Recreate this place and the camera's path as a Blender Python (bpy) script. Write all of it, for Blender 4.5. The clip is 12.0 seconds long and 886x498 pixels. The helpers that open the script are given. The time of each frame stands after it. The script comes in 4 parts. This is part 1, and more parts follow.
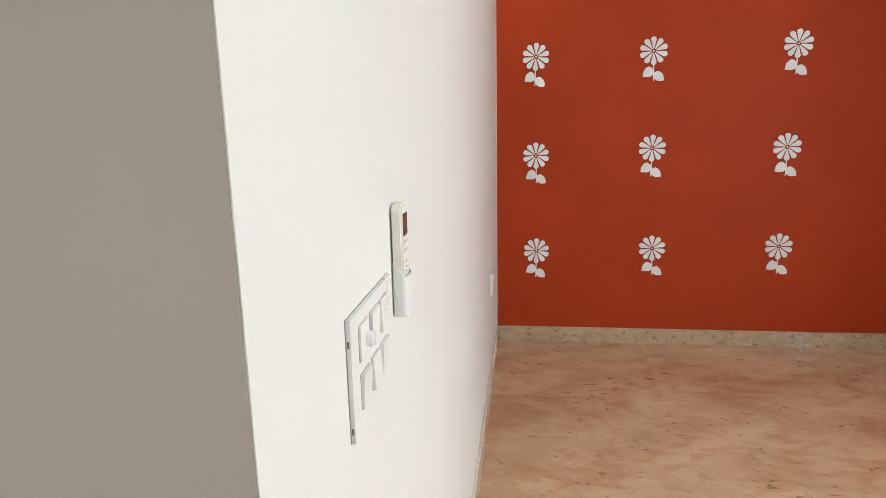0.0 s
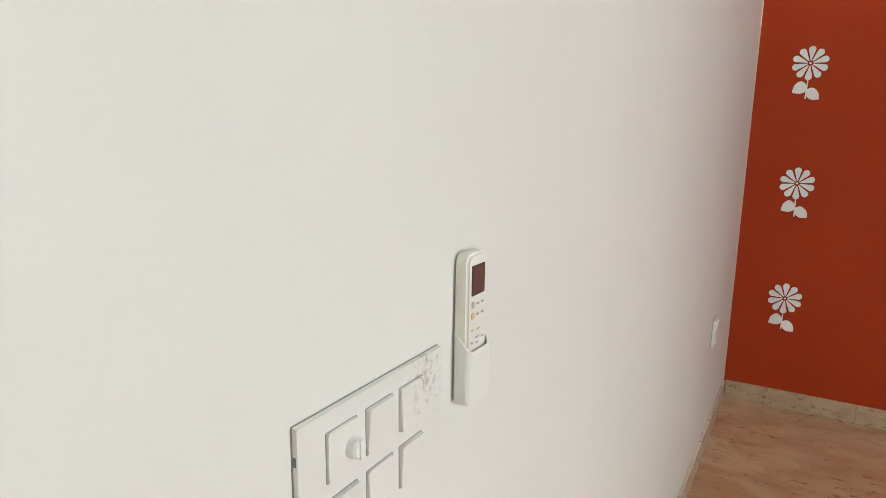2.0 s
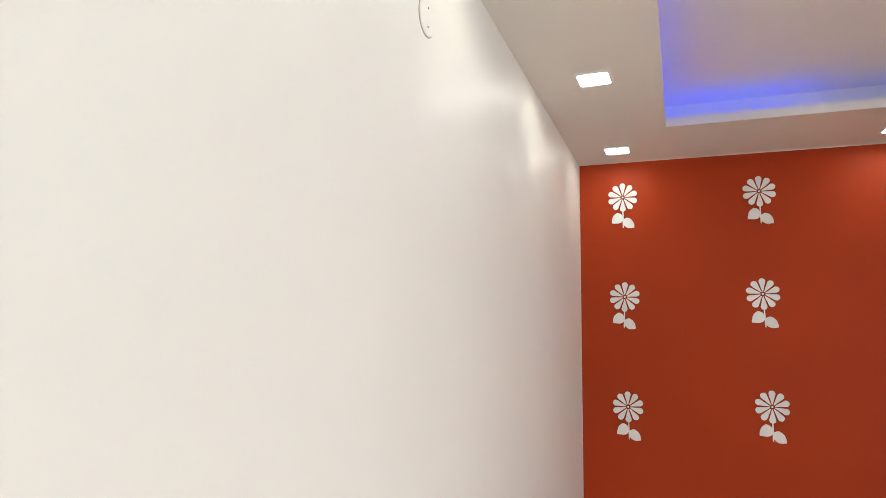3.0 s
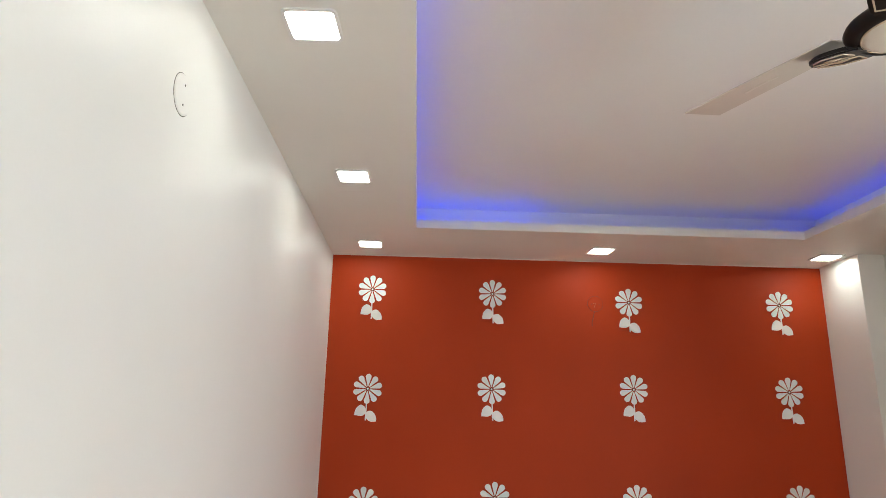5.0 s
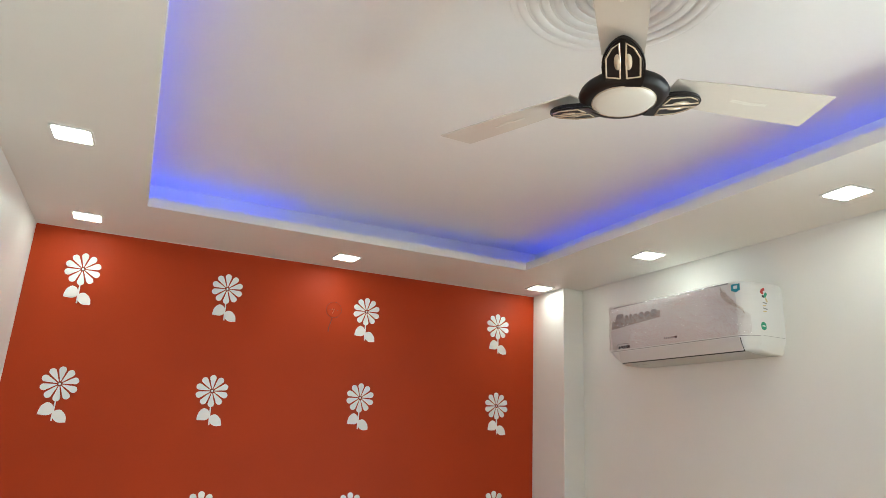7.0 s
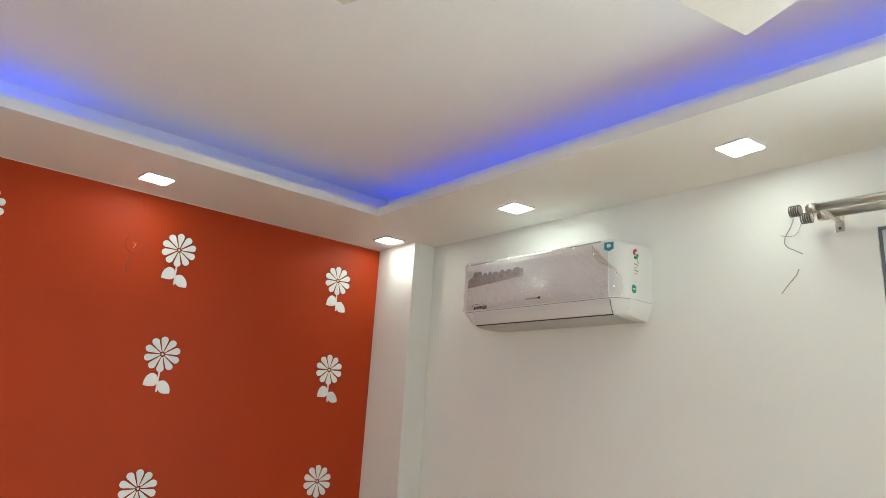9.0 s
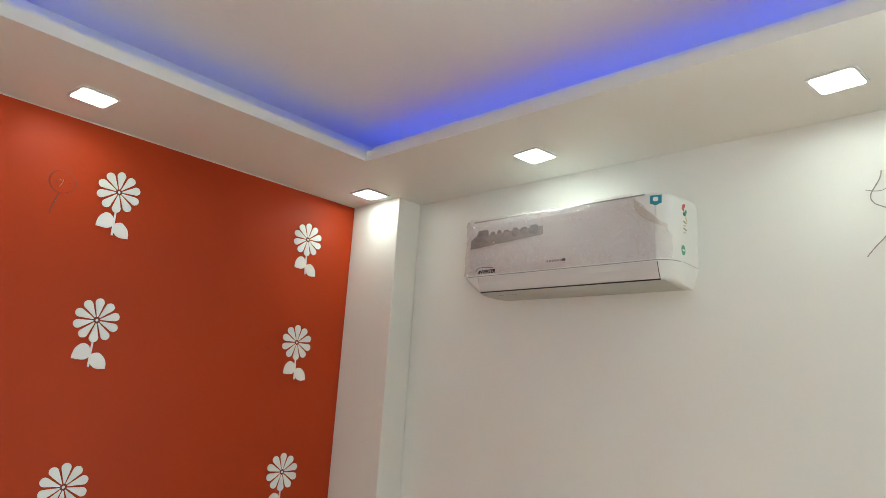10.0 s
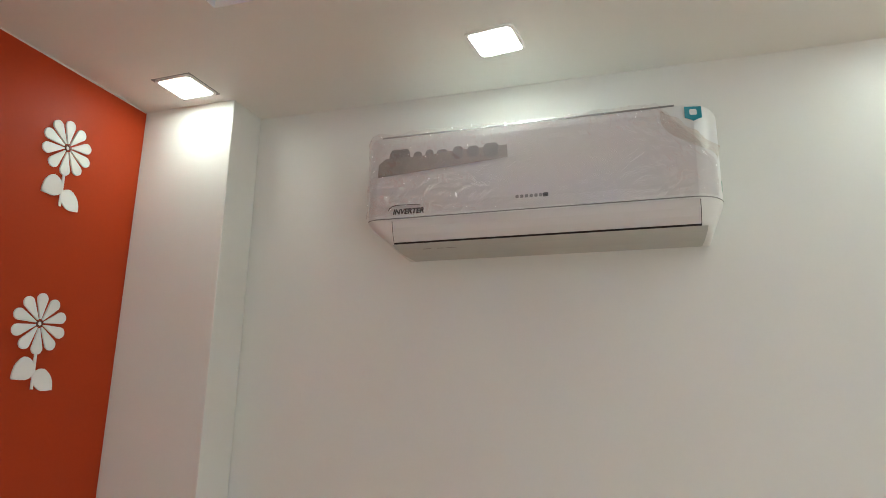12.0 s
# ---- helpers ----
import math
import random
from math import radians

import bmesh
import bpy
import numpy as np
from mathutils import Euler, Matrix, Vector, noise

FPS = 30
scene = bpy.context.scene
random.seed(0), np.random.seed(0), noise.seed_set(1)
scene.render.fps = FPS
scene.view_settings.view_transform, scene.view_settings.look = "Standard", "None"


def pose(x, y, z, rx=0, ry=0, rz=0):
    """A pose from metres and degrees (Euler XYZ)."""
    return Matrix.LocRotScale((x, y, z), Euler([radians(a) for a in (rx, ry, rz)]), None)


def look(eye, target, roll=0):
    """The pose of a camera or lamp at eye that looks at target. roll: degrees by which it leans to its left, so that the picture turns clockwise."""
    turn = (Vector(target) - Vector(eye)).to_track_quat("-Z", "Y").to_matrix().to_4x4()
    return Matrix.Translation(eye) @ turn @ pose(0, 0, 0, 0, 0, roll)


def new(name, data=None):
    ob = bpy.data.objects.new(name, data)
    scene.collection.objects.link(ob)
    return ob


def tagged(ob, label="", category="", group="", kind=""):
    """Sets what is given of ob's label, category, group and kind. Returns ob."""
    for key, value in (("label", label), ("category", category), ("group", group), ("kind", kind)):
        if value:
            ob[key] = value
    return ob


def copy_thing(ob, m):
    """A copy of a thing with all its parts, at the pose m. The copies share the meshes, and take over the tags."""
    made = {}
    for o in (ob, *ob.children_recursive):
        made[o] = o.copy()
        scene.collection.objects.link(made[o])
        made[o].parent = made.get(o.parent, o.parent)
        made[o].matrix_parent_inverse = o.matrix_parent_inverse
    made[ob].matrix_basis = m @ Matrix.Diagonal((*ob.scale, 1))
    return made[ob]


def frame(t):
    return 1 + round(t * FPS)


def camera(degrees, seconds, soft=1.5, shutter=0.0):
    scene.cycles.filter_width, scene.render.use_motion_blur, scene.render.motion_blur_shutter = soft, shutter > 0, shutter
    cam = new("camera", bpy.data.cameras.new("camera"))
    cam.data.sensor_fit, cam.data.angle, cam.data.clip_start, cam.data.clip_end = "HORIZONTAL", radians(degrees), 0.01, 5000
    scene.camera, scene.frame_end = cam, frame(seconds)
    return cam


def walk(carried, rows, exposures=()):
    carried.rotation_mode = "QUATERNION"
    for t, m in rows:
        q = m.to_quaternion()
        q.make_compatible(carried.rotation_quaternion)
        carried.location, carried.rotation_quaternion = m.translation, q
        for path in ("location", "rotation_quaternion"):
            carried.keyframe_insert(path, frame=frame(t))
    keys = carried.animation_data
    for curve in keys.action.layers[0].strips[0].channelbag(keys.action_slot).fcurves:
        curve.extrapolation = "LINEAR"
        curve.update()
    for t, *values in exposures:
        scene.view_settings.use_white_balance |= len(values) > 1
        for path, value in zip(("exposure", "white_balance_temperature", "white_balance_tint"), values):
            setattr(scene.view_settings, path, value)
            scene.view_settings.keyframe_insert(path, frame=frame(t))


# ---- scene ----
cam = camera(69.29, 12.0, soft=0.7)
# seconds, eye x, y, z, yaw, pitch, roll
ROWS = [
    (0.0, 0.199, 0.037, 1.471, 7.78, -12.26, -1.30),
    (0.5, 0.211, 0.071, 1.489, 7.90, -9.56, -2.73),
    (1.0, 0.260, 0.190, 1.480, 11.16, -8.22, -0.53),
    (1.5, 0.257, 0.301, 1.460, 21.07, -13.48, -1.00),
    (2.0, 0.319, 0.356, 1.475, 30.05, -11.42, 0.74),
    (2.5, 0.441, 0.396, 1.533, 27.72, -2.83, 1.38),
    (3.0, 0.507, 0.426, 1.560, 20.23, 7.39, 0.87),
    (3.5, 0.478, 0.422, 1.610, 15.26, 11.76, 0.93),
    (3.7, 0.468, 0.439, 1.623, 11.69, 12.26, 0.72),
    (5.3, 0.509, 0.464, 1.619, -4.93, 15.58, 1.57),
    (5.5, 0.511, 0.475, 1.621, -7.31, 16.09, 1.75),
    (6.0, 0.523, 0.496, 1.633, -12.42, 16.07, 1.82),
    (6.5, 0.526, 0.508, 1.633, -17.89, 15.77, 2.46),
    (7.0, 0.535, 0.516, 1.638, -24.83, 15.75, 2.72),
    (7.5, 0.549, 0.523, 1.624, -34.14, 14.12, 3.09),
    (7.7, 0.563, 0.537, 1.620, -37.02, 12.48, 2.94),
    (9.5, 0.762, 1.238, 1.611, -42.66, 14.53, 3.79),
    (10.0, 0.808, 1.513, 1.605, -47.28, 12.69, 3.53),
    (10.5, 0.956, 1.783, 1.626, -46.58, 15.40, 3.20),
    (11.0, 1.050, 2.081, 1.614, -53.88, 15.18, 3.48),
    (11.5, 1.138, 2.310, 1.624, -66.87, 13.05, 1.93),
    (12.0, 1.280, 2.510, 1.607, -72.62, 13.56, 0.84),
]
walk(cam, [(t, pose(x, y, z, 90 + pitch, 0, yaw) @ pose(0, 0, 0, 0, 0, roll)) for t, x, y, z, yaw, pitch, roll in ROWS], exposures=((0.0, 0.44, 6230, 6), (0.7, 0.44, 6230, 6), (1.5, 0.27, 6350, 6), (2.0, 0.07, 6450, 6), (2.5, 0.12, 6600, 9), (3.0, 0.26, 6600, 9), (3.5, 0.10, 6550, 9), (5.5, 0.22, 6350, 4), (7.5, 0.46, 6170, -1), (10.5, 0.43, 6130, -3), (12.0, 0.27, 6100, -2)))

# ---- world and lights ----
world = bpy.data.worlds.new("sky")
scene.world = world
world.use_nodes = True
wn = world.node_tree.nodes
sky = wn.new("ShaderNodeTexSky")
sky.sky_type = "NISHITA"
sky.sun_disc = False
sky.sun_elevation = radians(52)
sky.sun_rotation = radians(250)
wn["Background"].inputs[1].default_value = 0.08
world.node_tree.links.new(sky.outputs[0], wn["Background"].inputs[0])

sun_data = bpy.data.lights.new("sun", "SUN")
sun_data.energy, sun_data.angle, sun_data.color = 2.5, radians(0.5), (1.0, 0.95, 0.88)
sun = new("sun", sun_data)
sun.matrix_world = look((-10, 4, 14), (0, 0, 0))

day_data = bpy.data.lights.new("window_daylight", "AREA")
day_data.shape, day_data.size, day_data.size_y = "RECTANGLE", 1.0, 1.75
day_data.energy, day_data.color, day_data.spread = 25.0, (0.92, 0.97, 1.0), radians(155)
day = new("window_daylight", day_data)
day.matrix_world = look((3.16, 0.93, 1.3), (0.0, 0.93, 0.2))

# fill lamp in an unseen doorway, added to brighten the east wall and column
door_fill_data = bpy.data.lights.new("unseen_doorway_fill", "AREA")
door_fill_data.shape, door_fill_data.size, door_fill_data.size_y = "RECTANGLE", 0.86, 1.98
door_fill_data.energy, door_fill_data.color = 27.0, (0.95, 0.98, 1.0)
door_fill = new("unseen_doorway_fill", door_fill_data)
door_fill.matrix_world = look((-1.19, -1.11, 1.02), (1.0, -1.11, 1.02))

LAMP_POWER, COVE_POWER = 25.0, 4.9

# ---- materials ----


def node(nt, kind, **values):
    n = nt.nodes.new("ShaderNode" + kind)
    for k, v in values.items():
        n.inputs[k.replace("_", " ")].default_value = v
    return n


def paint(name, colour, rough=0.45, spread=0.04, grain=90.0, bump=0.08, wave=0.0, metal=0.0, coat=0.0, spec=0.5):
    """Base colour that varies at two scales, a rough surface with fine grain and, if wanted, slow undulation."""
    m = bpy.data.materials.new(name)
    m.use_nodes = True
    nt = m.node_tree
    b = nt.nodes["Principled BSDF"]
    lk = nt.links.new
    co = nt.nodes.new("ShaderNodeTexCoord")
    big = node(nt, "TexNoise", Scale=2.3, Detail=3.0)
    fine = node(nt, "TexNoise", Scale=grain, Detail=4.0)
    lk(co.outputs["Object"], big.inputs["Vector"])
    lk(co.outputs["Object"], fine.inputs["Vector"])
    add = nt.nodes.new("ShaderNodeMath")
    add.operation = "MULTIPLY_ADD"
    add.inputs[1].default_value = 0.35
    lk(fine.outputs[0], add.inputs[0])
    lk(big.outputs[0], add.inputs[2])
    ramp = nt.nodes.new("ShaderNodeValToRGB")
    ramp.color_ramp.elements[0].position, ramp.color_ramp.elements[1].position = 0.45, 0.9
    lo = [max(0.0, c * (1 - spread)) for c in colour]
    hi = [min(1.0, c * (1 + spread)) for c in colour]
    ramp.color_ramp.elements[0].color = (*lo, 1)
    ramp.color_ramp.elements[1].color = (*hi, 1)
    lk(add.outputs[0], ramp.inputs[0])
    lk(ramp.outputs[0], b.inputs["Base Color"])
    rr = nt.nodes.new("ShaderNodeMapRange")
    rr.inputs[3].default_value, rr.inputs[4].default_value = rough * 0.88, min(1.0, rough * 1.12)
    lk(big.outputs[0], rr.inputs[0])
    lk(rr.outputs[0], b.inputs["Roughness"])
    b.inputs["Metallic"].default_value = metal
    b.inputs["Coat Weight"].default_value = coat
    b.inputs["Specular IOR Level"].default_value = spec
    bp = node(nt, "Bump", Strength=bump, Distance=0.002)
    lk(fine.outputs[0], bp.inputs["Height"])
    if wave:
        slow = node(nt, "TexNoise", Scale=3.2, Detail=1.5)
        lk(co.outputs["Object"], slow.inputs["Vector"])
        bw = node(nt, "Bump", Strength=wave, Distance=0.05)
        lk(slow.outputs[0], bw.inputs["Height"])
        lk(bw.outputs[0], bp.inputs["Normal"])
    lk(bp.outputs[0], b.inputs["Normal"])
    return m


def glow(name, colour, strength):
    m = bpy.data.materials.new(name)
    m.use_nodes = True
    b = m.node_tree.nodes["Principled BSDF"]
    b.inputs["Base Color"].default_value = (0.8, 0.8, 0.8, 1)
    b.inputs["Emission Color"].default_value = (*colour, 1)
    b.inputs["Emission Strength"].default_value = strength
    return m


def marble(name, base, vein, streak=(1.0, 5.0, 5.0), fleck_size=15.0, patches=0.0):
    """Polished stone: clouded ground, drawn-out streaks and small brown flecks; each slab shifted by its own random."""
    m = bpy.data.materials.new(name)
    m.use_nodes = True
    nt = m.node_tree
    b = nt.nodes["Principled BSDF"]
    lk = nt.links.new
    geo = nt.nodes.new("ShaderNodeNewGeometry")
    info = nt.nodes.new("ShaderNodeObjectInfo")
    shift = nt.nodes.new("ShaderNodeVectorMath")
    shift.operation = "MULTIPLY_ADD"
    shift.inputs[1].default_value = (0.3, 0.25, 0.0)
    lk(info.outputs["Random"], shift.inputs[0])
    lk(geo.outputs["Position"], shift.inputs[2])
    mp = nt.nodes.new("ShaderNodeMapping")
    mp.inputs["Scale"].default_value = streak
    lk(shift.outputs[0], mp.inputs[0])
    cloud = node(nt, "TexNoise", Scale=2.6, Detail=8.0, Roughness=0.66)
    lines = node(nt, "TexNoise", Scale=4.6, Detail=9.0, Roughness=0.68, Distortion=0.7)
    fleck = node(nt, "TexNoise", Scale=fleck_size, Detail=4.0, Roughness=0.55, Distortion=0.6)
    for n in (cloud, lines, fleck):
        lk(mp.outputs[0], n.inputs["Vector"])
    r1 = nt.nodes.new("ShaderNodeValToRGB")
    e = r1.color_ramp.elements
    e[0].position, e[1].position = 0.34, 0.68
    e[0].color, e[1].color = (base[0] * 0.86, base[1] * 0.78, base[2] * 0.74, 1), (*[min(1, c * 1.08) for c in base], 1)
    lk(cloud.outputs[0], r1.inputs[0])
    r2 = nt.nodes.new("ShaderNodeValToRGB")
    e = r2.color_ramp.elements
    e[0].position, e[1].position = 0.50, 0.72
    e[0].color, e[1].color = (0, 0, 0, 1), (0.95, 0.95, 0.95, 1)
    lk(lines.outputs[0], r2.inputs[0])
    mix = nt.nodes.new("ShaderNodeMixRGB")
    mix.inputs[2].default_value = (*vein, 1)
    lk(r2.outputs[0], mix.inputs[0])
    lk(r1.outputs[0], mix.inputs[1])
    r3 = nt.nodes.new("ShaderNodeValToRGB")
    e = r3.color_ramp.elements
    e[0].position, e[1].position = 0.60, 0.67
    e[0].color, e[1].color = (0, 0, 0, 1), (0.8, 0.8, 0.8, 1)
    lk(fleck.outputs[0], r3.inputs[0])
    mix2 = nt.nodes.new("ShaderNodeMixRGB")
    mix2.inputs[2].default_value = (vein[0] * 0.42, vein[1] * 0.38, vein[2] * 0.36, 1)
    lk(r3.outputs[0], mix2.inputs[0])
    lk(mix.outputs[0], mix2.inputs[1])
    if patches:
        # rust-brown and pale clouds a few decimetres across, with the flecks gathered in swarms
        broad = node(nt, "TexNoise", Scale=1.5, Detail=5.0, Roughness=0.6, Distortion=0.5)
        lk(mp.outputs[0], broad.inputs["Vector"])
        r4 = nt.nodes.new("ShaderNodeValToRGB")
        e = r4.color_ramp.elements
        e[0].position, e[1].position = 0.50, 0.66
        e[0].color, e[1].color = (0, 0, 0, 1), (patches, patches, patches, 1)
        lk(broad.outputs[0], r4.inputs[0])
        rust = nt.nodes.new("ShaderNodeMixRGB")
        rust.inputs[2].default_value = (vein[0] * 0.92, vein[1] * 0.80, vein[2] * 0.66, 1)
        lk(r4.outputs[0], rust.inputs[0])
        lk(mix.outputs[0], rust.inputs[1])
        swarm = node(nt, "TexNoise", Scale=3.4, Detail=2.0)
        lk(mp.outputs[0], swarm.inputs["Vector"])
        r5 = nt.nodes.new("ShaderNodeValToRGB")
        r5.color_ramp.elements[0].position, r5.color_ramp.elements[1].position = 0.42, 0.60
        lk(swarm.outputs[0], r5.inputs[0])
        both = nt.nodes.new("ShaderNodeMixRGB")
        both.blend_type = "MULTIPLY"
        both.inputs[0].default_value = 1.0
        lk(r3.outputs[0], both.inputs[1])
        lk(r5.outputs[0], both.inputs[2])
        lk(both.outputs[0], mix2.inputs[0])
        lk(rust.outputs[0], mix2.inputs[1])
    lk(mix2.outputs[0], b.inputs["Base Color"])
    rr = nt.nodes.new("ShaderNodeMapRange")
    rr.inputs[3].default_value, rr.inputs[4].default_value = 0.05, 0.13
    lk(cloud.outputs[0], rr.inputs[0])
    lk(rr.outputs[0], b.inputs["Roughness"])
    bp = node(nt, "Bump", Strength=0.05, Distance=0.002)
    lk(fleck.outputs[0], bp.inputs["Height"])
    lk(bp.outputs[0], b.inputs["Normal"])
    return m


def dirty_plate(name, colour, spot, reach):
    """White plastic with dried paint and dust specks round one corner of the plate."""
    m = paint(name, colour, 0.4, 0.02, 120, 0.05)
    nt = m.node_tree
    b = nt.nodes["Principled BSDF"]
    lk = nt.links.new
    geo = nt.nodes.new("ShaderNodeNewGeometry")
    far = nt.nodes.new("ShaderNodeVectorMath")
    far.operation = "DISTANCE"
    far.inputs[1].default_value = spot
    lk(geo.outputs["Position"], far.inputs[0])
    near = nt.nodes.new("ShaderNodeMapRange")
    near.inputs[1].default_value, near.inputs[2].default_value = 0.0, reach
    near.inputs[3].default_value, near.inputs[4].default_value = 0.20, 0.0
    lk(far.outputs["Value"], near.inputs[0])
    specks = node(nt, "TexNoise", Scale=130.0, Detail=5.0, Roughness=0.7)
    lk(geo.outputs["Position"], specks.inputs["Vector"])
    s = nt.nodes.new("ShaderNodeMath")
    lk(near.outputs[0], s.inputs[0])
    lk(specks.outputs[0], s.inputs[1])
    r = nt.nodes.new("ShaderNodeValToRGB")
    r.color_ramp.elements[0].position, r.color_ramp.elements[1].position = 0.64, 0.84
    lk(s.outputs[0], r.inputs[0])
    mix = nt.nodes.new("ShaderNodeMixRGB")
    mix.inputs[2].default_value = (0.42, 0.36, 0.30, 1)
    lk(r.outputs[0], mix.inputs[0])
    lk(b.inputs["Base Color"].links[0].from_socket, mix.inputs[1])
    lk(mix.outputs[0], b.inputs["Base Color"])
    return m


def see_through(name, tint, gloss, rough, crumple=0.0):
    m = bpy.data.materials.new(name)
    m.use_nodes = True
    nt = m.node_tree
    lk = nt.links.new
    out = nt.nodes["Material Output"]
    nt.nodes.remove(nt.nodes["Principled BSDF"])
    tr = nt.nodes.new("ShaderNodeBsdfTransparent")
    tr.inputs[0].default_value = (*tint, 1)
    gl = nt.nodes.new("ShaderNodeBsdfGlossy")
    gl.inputs["Roughness"].default_value = rough
    mx = nt.nodes.new("ShaderNodeMixShader")
    mx.inputs[0].default_value = gloss
    if crumple:
        co = nt.nodes.new("ShaderNodeTexCoord")
        n1 = node(nt, "TexNoise", Scale=17.0, Detail=2.0, Distortion=1.2)
        lk(co.outputs["Object"], n1.inputs["Vector"])
        bp = node(nt, "Bump", Strength=crumple, Distance=0.02)
        apart = nt.nodes.new("ShaderNodeSeparateXYZ")
        lk(co.outputs["Object"], apart.inputs[0])
        mid = nt.nodes.new("ShaderNodeMath")
        mid.operation = "SUBTRACT"
        mid.inputs[1].default_value = 2.68
        lk(apart.outputs[1], mid.inputs[0])
        off = nt.nodes.new("ShaderNodeMath")
        off.operation = "ABSOLUTE"
        lk(mid.outputs[0], off.inputs[0])
        ends = nt.nodes.new("ShaderNodeMapRange")
        ends.inputs[1].default_value, ends.inputs[2].default_value = 0.05, 0.32
        ends.inputs[3].default_value, ends.inputs[4].default_value = 0.04 * crumple, crumple
        lk(off.outputs[0], ends.inputs[0])
        lk(ends.outputs[0], bp.inputs["Strength"])
        lk(n1.outputs[0], bp.inputs["Height"])
        lk(bp.outputs[0], gl.inputs["Normal"])
    lk(tr.outputs[0], mx.inputs[1])
    lk(gl.outputs[0], mx.inputs[2])
    lk(mx.outputs[0], out.inputs[0])
    return m


WALL = paint("white_satin_wall", (0.785, 0.78, 0.75), 0.43, 0.015, 140, 0.05, wave=0.16, spec=0.36)
# colour lowered so the recess stays dim beside the added doorway lamp
ENTRY = paint("darkened_entry_wall", (0.285, 0.250, 0.220), 0.5, 0.02, 140, 0.05, wave=0.1, spec=0.3)
CEIL = paint("white_ceiling_paint", (0.79, 0.785, 0.75), 0.55, 0.015, 110, 0.05, wave=0.05)
SLABPAINT = paint("white_slab_paint", (0.80, 0.785, 0.76), 0.6, 0.02, 90, 0.06, wave=0.06)
RED = paint("burnt_orange_wall", (0.43, 0.0465, 0.0108), 0.5, 0.05, 130, 0.06, wave=0.06, spec=0.17)
FLOOR = marble("pink_beige_marble", (0.61, 0.425, 0.275), (0.45, 0.25, 0.13), (1.0, 1.7, 1.7), 21.0, 0.75)
SKIRTPALE = marble("pale_skirting_marble", (0.74, 0.68, 0.60), (0.62, 0.54, 0.46), (2.5, 2.5, 4.0))
SKIRT = marble("skirting_marble", (0.56, 0.44, 0.30), (0.40, 0.29, 0.175), (2.5, 2.5, 4.0))
PETAL = paint("white_foam_board", (0.90, 0.90, 0.89), 0.5, 0.02, 160, 0.05)
CORE = paint("brown_ring", (0.16, 0.05, 0.03), 0.5, 0.05)
PLASTIC = paint("white_plastic", (0.80, 0.80, 0.79), 0.32, 0.012, 120, 0.02)
ACWHITE = paint("ac_white_plastic", (0.77, 0.775, 0.765), 0.42, 0.012, 60, 0.01)
ACLOUVER = paint("ac_outlet_plastic", (0.69, 0.68, 0.675), 0.45, 0.015, 60, 0.01)
# case plastic with the underside's shade put into the colour
ACSHADED = paint("ac_shaded_plastic", (0.52, 0.54, 0.52), 0.45, 0.015, 60, 0.01)
CREAMPL = paint("ivory_plastic", (0.80, 0.785, 0.73), 0.38, 0.015, 120, 0.02)
DARK = paint("black_gap", (0.015, 0.015, 0.016), 0.6, 0.1)
SCREEN = paint("display_brown", (0.14, 0.075, 0.062), 0.15, 0.05)
PRINT = paint("grey_print", (0.30, 0.30, 0.30), 0.5, 0.05)
PRINTPALE = paint("pale_grey_print", (0.46, 0.46, 0.45), 0.5, 0.05)
PRINTY = paint("yellow_print", (0.66, 0.54, 0.30), 0.5, 0.05)
BLACKINK = paint("black_ink", (0.03, 0.03, 0.035), 0.4, 0.05)
FANBLACK = paint("fan_black_lacquer", (0.014, 0.011, 0.010), 0.4, 0.1, 90, 0.02, coat=0.0, spec=0.22)
FANCREAM = paint("pearl_cream_enamel", (0.70, 0.67, 0.60), 0.3, 0.02, 90, 0.01, coat=0.25)
BLADE = paint("pearl_blade_enamel", (0.63, 0.585, 0.52), 0.30, 0.03, 90, 0.01, coat=0.3)
GOLD = paint("pale_gold_trim", (0.74, 0.62, 0.47), 0.25, 0.05, metal=0.35)
STEEL = paint("brushed_steel", (0.56, 0.53, 0.49), 0.3, 0.05, 200, 0.04, metal=1.0)
RIB = paint("dark_ribbed_steel", (0.16, 0.15, 0.14), 0.35, 0.08, metal=0.9)
UPVC = paint("grey_white_upvc", (0.60, 0.64, 0.69), 0.3, 0.02, 100, 0.02)
SEAM = paint("dark_seam", (0.07, 0.065, 0.06), 0.6, 0.1)
GASKET = paint("dark_gasket", (0.17, 0.18, 0.20), 0.6, 0.1)
COPPER = paint("bare_copper", (0.85, 0.42, 0.26), 0.25, 0.08, metal=1.0)
WIRE = paint("grey_wire", (0.30, 0.28, 0.26), 0.5, 0.1)
TEAL = paint("teal_sticker", (0.03, 0.28, 0.36), 0.35, 0.05)
GREENST = paint("green_sticker", (0.03, 0.33, 0.19), 0.35, 0.05)
REDST = paint("red_sticker", (0.55, 0.05, 0.04), 0.35, 0.05)
BROWNST = paint("grey_brown_sticker", (0.40, 0.375, 0.35), 0.35, 0.2, 40)
BROWNST2 = paint("dark_sticker_print", (0.33, 0.325, 0.32), 0.3, 0.15, 40)
WHITEINK = paint("white_ink", (0.75, 0.78, 0.78), 0.4, 0.02)
LAMP = glow("led_diffuser", (0.97, 0.98, 0.88), LAMP_POWER)
COVE = glow("blue_led_tape", (0.008, 0.050, 1.0), COVE_POWER)
COVEBRIGHT = glow("bright_blue_led_tape", (0.008, 0.050, 1.0), COVE_POWER * 1.6)
COVEDIM = glow("dim_blue_led_tape", (0.008, 0.050, 1.0), COVE_POWER * 0.35)
